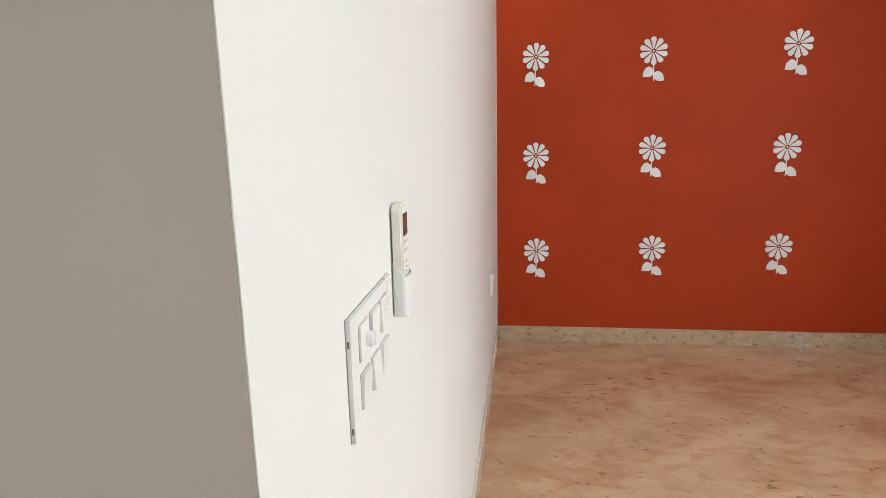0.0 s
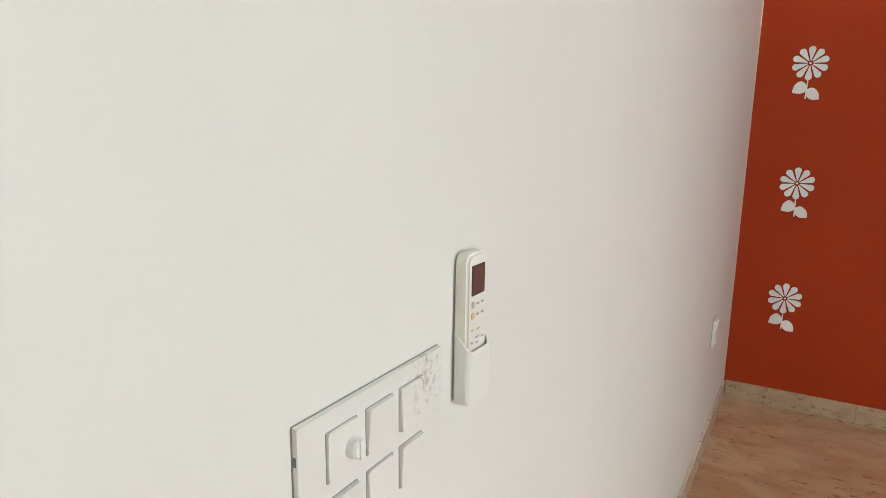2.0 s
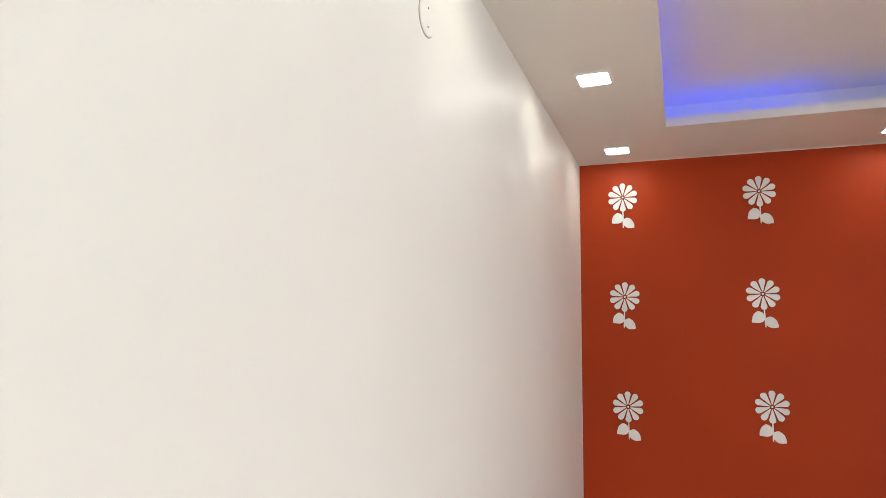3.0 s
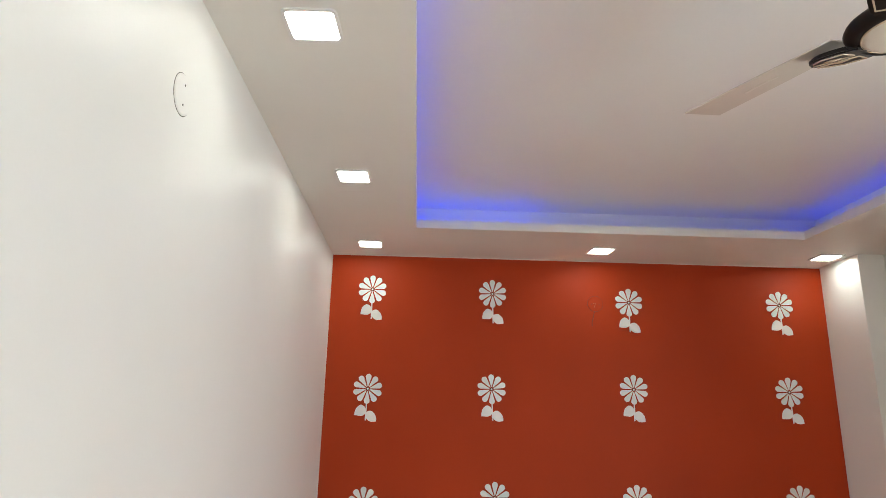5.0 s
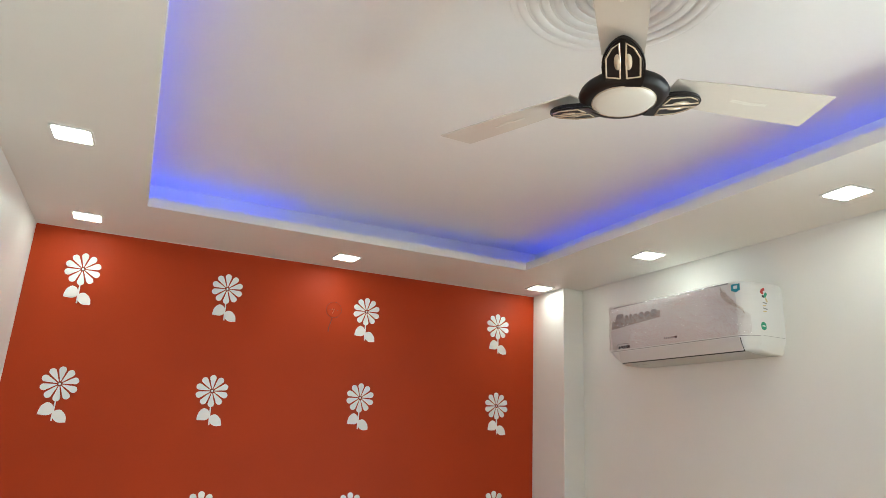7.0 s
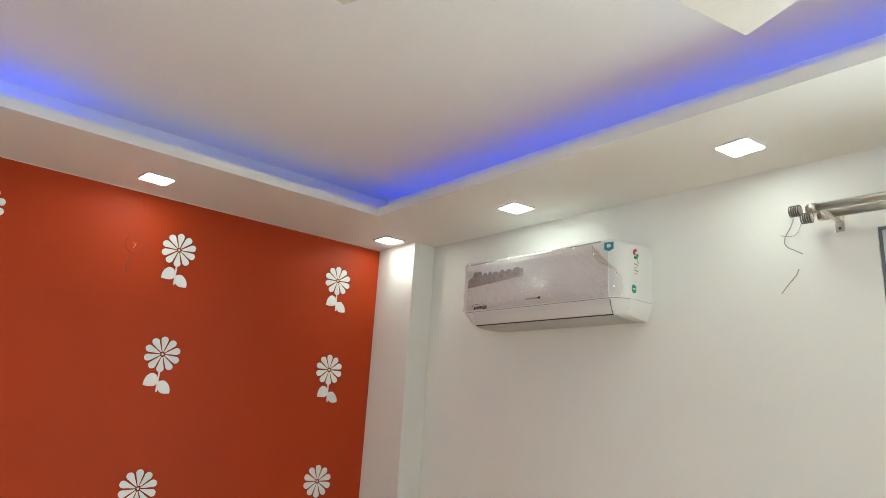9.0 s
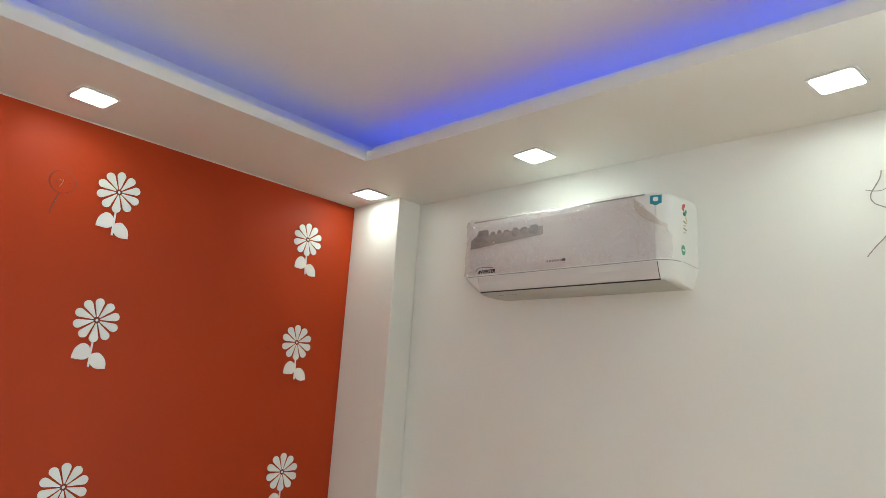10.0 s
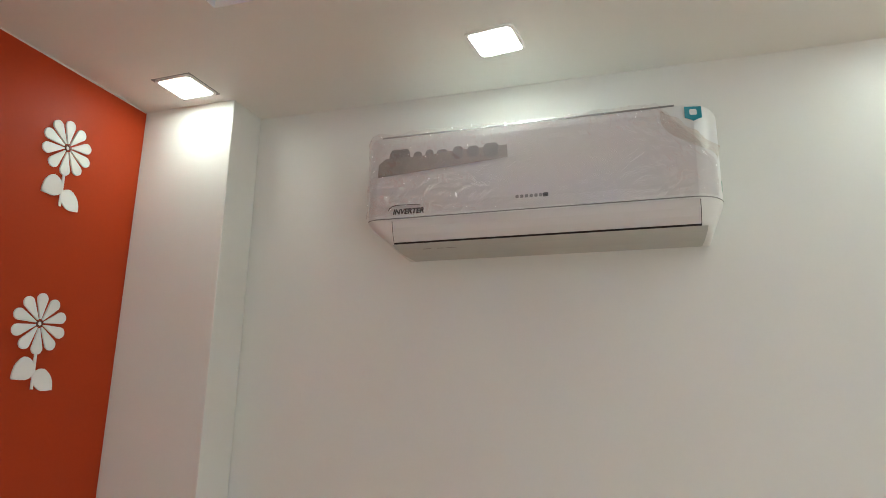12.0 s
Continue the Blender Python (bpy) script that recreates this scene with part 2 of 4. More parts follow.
OUTSIDE = glow("bright_outdoors", (0.95, 0.98, 1.0), 3.5)
GLASS = see_through("window_glass", (0.97, 0.98, 0.98), 0.06, 0.02)
FILM = see_through("crumpled_film", (0.935, 0.912, 0.92), 0.12, 0.14, 0.85)
FOLD = see_through("folded_film", (0.95, 0.92, 0.865), 0.17, 0.15, 0.5)

# ---- building blocks ----


def mesh_of(name, bm, material, smooth=False):
    me = bpy.data.meshes.new(name)
    bm.normal_update()
    bm.to_mesh(me)
    bm.free()
    me.materials.append(material)
    if smooth:
        for p in me.polygons:
            p.use_smooth = True
    return me


def part(name, bm, material, parent, label="", smooth=False):
    ob = new(name, mesh_of(name, bm, material, smooth))
    ob.parent = parent
    if label:
        tagged(ob, label)
    return ob


def thing(name, label, category, m=None, group="", kind=""):
    ob = new(name)
    ob.empty_display_size = 0.05
    if m is not None:
        ob.matrix_world = m
    return tagged(ob, label, category, group, kind)


def structure(name, bm, material, label, category):
    return tagged(new(name, mesh_of(name, bm, material)), label, category, kind="structure")


def box(bm, x0, y0, z0, x1, y1, z1, bevel=0.0, segments=2):
    r = bmesh.ops.create_cube(bm, size=1.0)
    bmesh.ops.transform(bm, verts=r["verts"], matrix=Matrix.LocRotScale(
        ((x0 + x1) / 2, (y0 + y1) / 2, (z0 + z1) / 2), None, (x1 - x0, y1 - y0, z1 - z0)))
    if bevel:
        edges = list({e for v in r["verts"] for e in v.link_edges})
        bmesh.ops.bevel(bm, geom=edges, offset=bevel, segments=segments, affect="EDGES", profile=0.5)
    return bm


def block(*a, bevel=0.0, segments=2):
    return box(bmesh.new(), *a, bevel=bevel, segments=segments)


def prism(bm, outline, depth, m=None):
    """A flat outline in x and y drawn out by depth along z."""
    vs = [bm.verts.new((x, y, 0)) for x, y in outline]
    f = bm.faces.new(vs)
    r = bmesh.ops.extrude_face_region(bm, geom=[f])
    top = [v for v in r["geom"] if isinstance(v, bmesh.types.BMVert)]
    bmesh.ops.translate(bm, verts=top, vec=(0, 0, depth))
    if m is not None:
        bmesh.ops.transform(bm, verts=vs + top, matrix=m)
    bmesh.ops.recalc_face_normals(bm, faces=bm.faces[:])
    return bm


def lathe(profile, steps=48):
    """A turned shape about z from (radius, z) pairs."""
    bm = bmesh.new()
    rings = []
    for r, z in profile:
        if r < 1e-5:
            rings.append([bm.verts.new((0, 0, z))])
        else:
            rings.append([bm.verts.new((r * math.cos(2 * math.pi * k / steps), r * math.sin(2 * math.pi * k / steps), z)) for k in range(steps)])
    for a, b in zip(rings, rings[1:]):
        for k in range(steps):
            q = [a[k % len(a)], a[(k + 1) % len(a)], b[(k + 1) % len(b)], b[k % len(b)]]
            q = list(dict.fromkeys(q))
            if len(q) > 2:
                bm.faces.new(q)
    bmesh.ops.recalc_face_normals(bm, faces=bm.faces[:])
    return bm


def tube(points, radius, sides=8):
    """A round bar along a line of points."""
    bm = bmesh.new()
    ps = [Vector(p) for p in points]
    rings = []
    for i, p in enumerate(ps):
        d = (ps[min(i + 1, len(ps) - 1)] - ps[max(i - 1, 0)]).normalized()
        u = d.orthogonal().normalized() if i == 0 else (u - d * u.dot(d)).normalized()
        w = d.cross(u)
        rings.append([bm.verts.new(p + radius * (math.cos(a) * u + math.sin(a) * w)) for a in (2 * math.pi * k / sides for k in range(sides))])
    for a, b in zip(rings, rings[1:]):
        for k in range(sides):
            bm.faces.new((a[k], a[(k + 1) % sides], b[(k + 1) % sides], b[k]))
    bm.faces.new(rings[0])
    bm.faces.new(rings[-1])
    bmesh.ops.recalc_face_normals(bm, faces=bm.faces[:])
    return bm


def smooth_line(points, steps=6):
    """Catmull-Rom through a few points."""
    ps = [Vector(p) for p in points]
    ps = [ps[0] * 2 - ps[1], *ps, ps[-1] * 2 - ps[-2]]
    out = []
    for a, b, c, d in zip(ps, ps[1:], ps[2:], ps[3:]):
        for k in range(steps):
            t = k / steps
            out.append(0.5 * (2 * b + (c - a) * t + (2 * a - 5 * b + 4 * c - d) * t * t + (3 * b - a - 3 * c + d) * t ** 3))
    return out + [ps[-2]]


def rounded(w, h, r, n=4):
    """A rectangle with round corners about the origin."""
    out = []
    for cx, cy, a0 in ((w / 2 - r, h / 2 - r, 0), (-w / 2 + r, h / 2 - r, 90), (-w / 2 + r, -h / 2 + r, 180), (w / 2 - r, -h / 2 + r, 270)):
        for k in range(n + 1):
            a = radians(a0 + 90 * k / n)
            out.append((cx + r * math.cos(a), cy + r * math.sin(a)))
    return out


def ring_prism(outer, inner, depth):
    bm = bmesh.new()
    n = len(outer)
    layers = [[bm.verts.new((x, y, z)) for x, y in loop] for z in (0, depth) for loop in (outer, inner)]
    o0, i0, o1, i1 = layers
    for k in range(n):
        j = (k + 1) % n
        for q in ((o0[k], o0[j], i0[j], i0[k]), (o1[k], i1[k], i1[j], o1[j]), (o0[k], o1[k], o1[j], o0[j]), (i0[k], i0[j], i1[j], i1[k])):
            bm.faces.new(q)
    bmesh.ops.recalc_face_normals(bm, faces=bm.faces[:])
    return bm


def written(text, size, depth=0.0006):
    """A mesh of words in the built-in font, in x and y, starting at the origin."""
    cu = bpy.data.curves.new("words", "FONT")
    cu.body, cu.size, cu.extrude, cu.offset = text, size, depth, size * 0.036
    ob = new("words", cu)
    bpy.context.view_layer.update()
    me = bpy.data.meshes.new_from_object(ob.evaluated_get(bpy.context.evaluated_depsgraph_get()))
    bm = bmesh.new()
    bm.from_mesh(me)
    bpy.data.objects.remove(ob)
    bpy.data.curves.remove(cu)
    bpy.data.meshes.remove(me)
    return bm


# frames of reference: on the west wall (x north, y up, z into the room), the north wall and the east wall
def on_west(y, z, out=0.0):
    return Matrix(((0, 0, 1, out), (1, 0, 0, y), (0, 1, 0, z), (0, 0, 0, 1)))


def on_north(x, z, out=0.0):
    return Matrix(((1, 0, 0, x), (0, 0, -1, YN - out), (0, 1, 0, z), (0, 0, 0, 1)))


def on_east(x, y, z):
    """x of the frame runs south, y up, z west."""
    return Matrix(((0, 0, -1, x), (-1, 0, 0, y), (0, 1, 0, z), (0, 0, 0, 1)))


# ---- the room's plan ----
XE, YN, YS, XA = 2.96, 4.0, -1.6, -1.1
YC = 0.446                       # corner of the entry recess
ZC, ZL, ZT = 2.505, 2.547, 2.662  # false ceiling, top of its lip, slab in the tray
TX0, TX1, TY0, TY1 = 0.475, 2.393, -0.40, 3.431
BACK = 0.175                     # depth of the cove behind the lip
WY0, WY1, WZ0, WZ1 = 0.32, 1.54, 0.12, 2.246

structure("wall_north", block(-0.15, YN, 0, XE + 0.15, YN + 0.12, 2.8), RED, "burnt-orange painted feature wall", "wall")
bm = bmesh.new()
box(bm, 0.0, YN - 0.0015, 0.10, 0.0035, YN - 0.0002, ZC)
box(bm, 0.0035, YN - 0.0015, ZC - 0.004, 2.815, YN - 0.0002, ZC)
structure("trim", bm, WALL, "thin white unpainted line along the orange wall", "trim")
structure("wall_west", block(-0.12, YC, 0, 0, YN, 2.8), WALL, "white satin-painted long wall", "wall")
structure("wall_recess_north", block(XA, YC + 0.0015, 0, -0.12, YC + 0.12, 2.8), ENTRY, "plain darkened wall of the entry recess", "wall")
# thin sheet giving the long wall's end the same lowered colour
structure("wall_west_end", block(-0.12, YC - 0.0015, 0, -0.0012, YC - 0.0002, 2.8), ENTRY, "thin darkened sheet on the end of the long wall", "wall")
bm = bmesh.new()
# doorway added out of view, only to house the fill lamp
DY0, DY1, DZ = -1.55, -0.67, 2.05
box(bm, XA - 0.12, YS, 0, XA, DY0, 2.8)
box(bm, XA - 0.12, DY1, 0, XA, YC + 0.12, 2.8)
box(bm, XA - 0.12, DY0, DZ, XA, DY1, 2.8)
structure("wall_recess_west", bm, ENTRY, "plain darkened wall with an added doorway, out of view", "wall")
# closes the added opening behind the fill lamp
structure("wall_unseen_backing", block(XA - 0.20, YS - 0.1, 0, XA - 0.14, YC + 0.12, 2.8), WALL, "plain white wall closing the added doorway, out of view", "wall")
structure("wall_south", block(XA - 0.12, YS - 0.12, 0, XE + 0.15, YS, 2.8), WALL, "plain white painted wall", "wall")
bm = bmesh.new()
box(bm, XE, YS, 0, XE + 0.15, WY0, 2.8)
box(bm, XE, WY1, 0, XE + 0.15, YN, 2.8)
box(bm, XE, WY0, 0, XE + 0.15, WY1, WZ0)
box(bm, XE, WY0, WZ1, XE + 0.15, WY1, 2.8)
structure("wall_east", bm, WALL, "white painted wall with a window opening", "wall")
structure("column", block(2.815, 3.668, 0, XE - 0.001, YN - 0.001, ZC + 0.02, bevel=0.003), WALL, "white painted corner column", "column")

# false ceiling: a flat ring with a lip round the tray
bm = bmesh.new()
x0, x1, y0, y1 = XA - 0.05, XE + 0.02, YS - 0.02, YN + 0.02
for a in ((x0, y0, TX0, y1), (TX1, y0, x1, y1), (TX0, y0, TX1, TY0), (TX0, TY1, TX1, y1)):
    box(bm, a[0], a[1], ZC, a[2], a[3], ZL)
structure("ceiling", bm, CEIL, "white false ceiling with a recessed tray", "ceiling")
bm = bmesh.new()
bx0, bx1, by0, by1 = TX0 - BACK, TX1 + BACK, TY0 - BACK, TY1 + BACK
box(bm, x0, y0, ZL, bx0, y1, ZT)
box(bm, bx1, y0, ZL, x1, y1, ZT)
box(bm, bx0, y0, ZL, bx1, by0, ZT)
box(bm, bx0, by1, ZL, bx1, y1, ZT)
structure("ceiling_cove", bm, CEIL, "white back of the lighting cove", "ceiling")
structure("ceiling_slab", block(x0, y0, ZT, x1, y1, ZT + 0.12), SLABPAINT, "white painted slab over the tray", "ceiling")


# blue light tape on the shelf of the cove
def light_tape(x0, y0, x1, y1, material=COVE):
    t = thing("led_strip", "blue glowing light tape lying on the cove shelf", "led strip", group="cove light tapes")
    part("tape", block(x0, y0, ZL + 0.001, x1, y1, ZL + 0.006), material, t, "blue glowing tape")
    return t


light_tape(TX0 - 0.092, TY0 + 0.1, TX0 - 0.080, TY1 + 0.07, COVEBRIGHT)
light_tape(TX1 + 0.113, TY0 + 0.1, TX1 + 0.125, TY1 + 0.12)
light_tape(TX0 - 0.07, TY1 + 0.080, 1.10, TY1 + 0.092, COVEBRIGHT)
light_tape(1.06, TY1 + 0.113, TX1 + 0.10, TY1 + 0.125, COVEDIM)


# recessed square lamps
def ceiling_light(x, y, skew=0.0, gap=0.0):
    t = thing("ceiling_light", "square recessed white led panel, lit", "ceiling light", pose(x, y, ZC, 0, 0, skew), "recessed led panels")
    outer, inner = rounded(0.128, 0.128, 0.016), rounded(0.112, 0.112, 0.012)
    bm = ring_prism(outer, inner, -0.005)
    part("frame", bm, PLASTIC, t, "thin white rim")
    part("diffuser", prism(bmesh.new(), inner, -0.0035), LAMP, t, "glowing white diffuser")
    if gap:
        part("cutout_edge", ring_prism(rounded(0.137, 0.136, 0.002), rounded(0.130, 0.130, 0.016), -0.0012), PRINT, t, "grey uneven cut-out edge")
    return t


# last four: unseen, added at the rows' spacing to brighten the east wall
for x, y, skew, gap in ((0.231, 3.752, 1, 0), (0.235, 2.762, -2, 0), (0.233, 1.787, -2, 0), (1.466, 3.756, 4, 0), (2.703, 3.757, -2, 1), (2.710, 2.826, -7, 0), (2.692, 1.826, -7, 0), (0.234, 0.812, -1, 0), (2.694, 0.830, -3, 0), (0.235, -0.160, 0, 0), (2.696, -0.165, 0, 0)):
    ceiling_light(x, y, skew, gap)


# plaster rings round the fan's hook
FX, FY = 1.437, 1.531
rose = thing("ceiling_rose", "white plaster ceiling rose of plain concentric rings", "ceiling rose", pose(FX, FY, ZT))
part("base", lathe([(0.0, -0.004), (0.262, -0.003), (0.264, 0.0)], 72), SLABPAINT, rose)
for r, h, w in ((0.090, 0.020, 0.012), (0.118, 0.012, 0.011), (0.146, 0.017, 0.012), (0.178, 0.011, 0.011), (0.206, 0.014, 0.012), (0.236, 0.010, 0.011)):
    part("ring", lathe([(r - w * math.cos(radians(a)), -0.003 - 0.42 * h * math.sin(radians(a))) for a in range(0, 181, 22)], 72), SLABPAINT, rose, smooth=True)



# ceiling fan at rest
def blade_iron(m):
    """Outline of the bracket at a blade's root, along x."""
    pts = [(0.068, 0.036), (0.098, 0.042), (0.128, 0.044), (0.158, 0.040), (0.184, 0.029), (0.202, 0.015), (0.210, 0.0), (0.202, -0.015), (0.184, -0.029), (0.158, -0.040), (0.128, -0.044), (0.098, -0.042), (0.068, -0.036)]
    pts = [(v.x * 0.97, v.y) for v in smooth_line([(x, y, 0) for x, y in pts], 2)]
    bm = prism(bmesh.new(), pts, 0.013)
    rim = [e for e in bm.edges if abs(e.verts[0].co.z - e.verts[1].co.z) < 1e-6]
    bmesh.ops.bevel(bm, geom=rim, offset=0.0035, segments=2, affect="EDGES")
    bmesh.ops.transform(bm, verts=bm.verts, matrix=m)
    return bm


ZB = 2.417
fan = thing("ceiling_fan", "black and cream three-blade ceiling fan with gold trim, at rest", "ceiling fan", pose(FX, FY, ZB))
body = part("motor_body", lathe([(0.0, 0.012), (0.034, 0.010), (0.060, 0.002), (0.082, -0.010), (0.096, -0.021), (0.100, -0.029), (0.097, -0.037), (0.088, -0.0440), (0.078, -0.0475), (0.073, -0.0450), (0.0, -0.0450)], 64), FANBLACK, fan, "black lacquered motor housing", True)
part("cover_disc", lathe([(0.0, -0.0575), (0.040, -0.0563), (0.058, -0.0530), (0.0690, -0.0478), (0.0690, -0.0450)], 64), FANCREAM, fan, "cream round bottom cover", True)
part("disc_rim", lathe([(0.0690, -0.0460), (0.0700, -0.0492), (0.0712, -0.0485), (0.0712, -0.0460)], 64), GOLD, fan, "thin gold ring", True)
part("down_rod", tube([(0, 0, 0.0), (0, 0, ZT - ZB - 0.02)], 0.011, 16), FANBLACK, fan, "", True)
part("canopy", lathe([(0.012, 0.120), (0.040, 0.135), (0.056, 0.165), (0.060, ZT - ZB - 0.006), (0.0, ZT - ZB - 0.006)], 40), FANCREAM, fan, "cream bell canopy", True)
for ang in (109, 349, 229):
    turn = pose(0, 0, 0, 0, 0, ang)
    pitch = turn @ pose(0, 0, -0.006, -9, -3, 0)
    outline = [(0.115, 0.044), (0.30, 0.054), (0.534, 0.062), (0.534, -0.060), (0.30, -0.054), (0.115, -0.044)]
    bm = prism(bmesh.new(), outline, 0.003, pitch)
    blade = part("blade", bm, BLADE, fan, "pearl pinkish-cream metal blade")
    bm = prism(bmesh.new(), [(0.285, 0.004), (0.335, 0.008), (0.385, 0.004), (0.385, -0.004), (0.335, -0.001), (0.285, -0.004)], 0.0012, pitch @ pose(0, 0, -0.0015))
    part("motif", bm, FANCREAM, blade, "thin pale motif")
    low = turn @ pose(0, 0, -0.066, -6, -14, 0) @ Matrix.Diagonal((1.02, 1.02, 1, 1))
    iron = part("blade_iron", blade_iron(low), FANBLACK, fan, "black oval blade bracket")
    for s in (1, -1):
        loop = [(0.096, s * 0.007), (0.100, s * 0.034), (0.152, s * 0.034), (0.178, s * 0.022), (0.192, s * 0.007), (0.150, s * 0.006)]
        bm = tube([low @ Vector((x, y, -0.0008)) for x, y in loop + loop[:1]], 0.0019, 6)
        part("trim", bm, GOLD, iron, "pale gold outline")
        bm = lathe([(0.0, 0.004), (0.006, 0.003), (0.009, 0.0), (0.0, -0.004)], 16)
        bmesh.ops.transform(bm, verts=bm.verts, matrix=low @ pose(0.142, s * 0.011, -0.001) @ Matrix.Diagonal((2.5, 0.8, 0.8, 1)))
        part("stud", bm, GOLD, iron, "bright gold stud", True)

# ---- window and curtain rods ----
win = thing("window_1", "tall white-framed window with bright daylight behind", "window", kind="structure")
fx0, fx1 = XE + 0.012, XE + 0.075


def picture_frame(y0, y1, z0, z1, w, x0, x1):
    o = [(y0, z0), (y1, z0), (y1, z1), (y0, z1)]
    i = [(y0 + w, z0 + w), (y1 - w, z0 + w), (y1 - w, z1 - w), (y0 + w, z1 - w)]
    r = ring_prism(o, i, x1 - x0)
    for v in r.verts:
        y, z, x = v.co
        v.co = (x0 + x, y, z)
    bmesh.ops.recalc_face_normals(r, faces=r.faces[:])
    return r


part("gasket", picture_frame(WY0 + 0.001, WY1 - 0.001, WZ0 + 0.001, WZ1 - 0.001, 0.008, XE + 0.004, fx0 + 0.01), GASKET, win, "dark sealing gap")
part("window_frame", picture_frame(WY0 + 0.009, WY1 - 0.009, WZ0 + 0.009, WZ1 - 0.009, 0.094, fx0, fx1), UPVC, win, "grey-white frame")
part("glazing_bead", picture_frame(WY0 + 0.103, WY1 - 0.103, WZ0 + 0.103, WZ1 - 0.103, 0.018, fx0 + 0.018, fx1 - 0.004), UPVC, win)
part("mullion", block(fx0 + 0.02, 0.90, WZ0 + 0.10, fx1 - 0.006, 0.94, WZ1 - 0.10), UPVC, win)
for y0, y1 in ((WY0 + 0.115, 0.90), (0.94, WY1 - 0.115)):
    pane = part("pane", block(fx0 + 0.035, y0, WZ0 + 0.10, fx0 + 0.041, y1, WZ1 - 0.10), GLASS, win, "clear glass pane")
    pane.visible_shadow = False
structure("backdrop", block(4.2, -2.5, -0.6, 4.25, 4.5, 4.0), OUTSIDE, "bright overexposed daylight outdoors", "backdrop")

rods = thing("curtain_rods", "double brushed-steel curtain rods on wall brackets, without curtains", "curtain rod")
for x, y, z in ((2.84, 1.740, 2.303), (2.90, 1.728, 2.293)):
    rod = part("rod", tube([(x, y - 0.045, z), (x, 0.16, z)], 0.0125, 20), STEEL, rods, "brushed steel rod", True)
    fin = part("finial", lathe([(0.0, 0.0), (0.013, 0.0), (0.0155, 0.003), (0.0155, 0.024), (0.013, 0.028), (0.0, 0.028)], 24), STEEL, rods, "dark ribbed end cap", True)
    fin.matrix_world = Matrix.Translation((x, y - 0.028, z)) @ pose(0, 0, 0, -90, 0, 0)
    for k in range(5):
        bm = lathe([(0.0175, 0.0), (0.0185, 0.001), (0.0185, 0.0042), (0.0175, 0.0052)], 24)
        bmesh.ops.translate(bm, verts=bm.verts, vec=(0, 0, 0.0005 + k * 0.0066))
        part("rib", bm, RIB, fin, "", True)
    part("collar", tube([(x, y - 0.075, z), (x, y - 0.052, z)], 0.0165, 20), STEEL, rods, "polished collar", True)
for y in (1.640, 0.24):
    br = part("bracket", block(XE - 0.005, y - 0.013, 2.246, XE, y + 0.013, 2.312, bevel=0.001), STEEL, rods, "steel wall bracket")
    part("arm", block(2.815, y - 0.006, 2.278, XE - 0.004, y + 0.006, 2.2835), STEEL, br)
    for z in (2.258, 2.300):
        bm = lathe([(0.0, 0.002), (0.004, 0.0015), (0.0045, 0.0)], 12)
        bmesh.ops.transform(bm, verts=bm.verts, matrix=on_east(XE - 0.005, y, z))
        part("screw", bm, RIB, br)

wire = thing("dangling_wires", "thin grey cut wires hanging from the wall under the rods", "wire")
part("wire", tube(smooth_line([(2.959, 1.778, 2.318), (2.951, 1.784, 2.290), (2.950, 1.808, 2.246), (2.949, 1.802, 2.220), (2.951, 1.778, 2.204), (2.950, 1.754, 2.188)]), 0.0016, 6), WIRE, wire)
part("wire", tube(smooth_line([(2.959, 1.753, 2.30), (2.952, 1.768, 2.262), (2.950, 1.790, 2.254), (2.951, 1.820, 2.262)]), 0.0011, 6), WIRE, wire)
part("wire", tube(smooth_line([(2.958, 1.773, 2.140), (2.951, 1.781, 2.118), (2.950, 1.808, 2.088), (2.952, 1.830, 2.062)]), 0.0016, 6), WIRE, wire)

# ---- flowers on the orange wall ----


def petal_outline(r0, r1, w, n=10):
    """A drop shape along x: pointed at r0, round at r1."""
    out = [(r0, 0.0016)]
    rc = r1 - w
    for k in range(n + 1):
        a = radians(100 - 200 * k / n)
        out.append((rc + w * math.cos(a), w * math.sin(a)))
    return out + [(r0, -0.0016)]


def leaf_outline(side):
    """An egg-shaped leaf, round at the stem and pointed at its outer lower tip, on the side -1 or 1."""
    if side < 0:
        pts = [(-0.060, -0.141), (-0.059, -0.126), (-0.051, -0.102), (-0.030, -0.085), (-0.008, -0.095), (-0.001, -0.118), (-0.006, -0.134), (-0.024, -0.143), (-0.060, -0.141)]
    else:
        pts = [(0.058, -0.168), (0.057, -0.150), (0.049, -0.131), (0.028, -0.114), (0.007, -0.119), (0.000, -0.134), (0.006, -0.156), (0.027, -0.170), (0.058, -0.168)]
    return [(v.x, v.y) for v in smooth_line([(x, y, 0) for x, y in pts], 3)[:-1]]


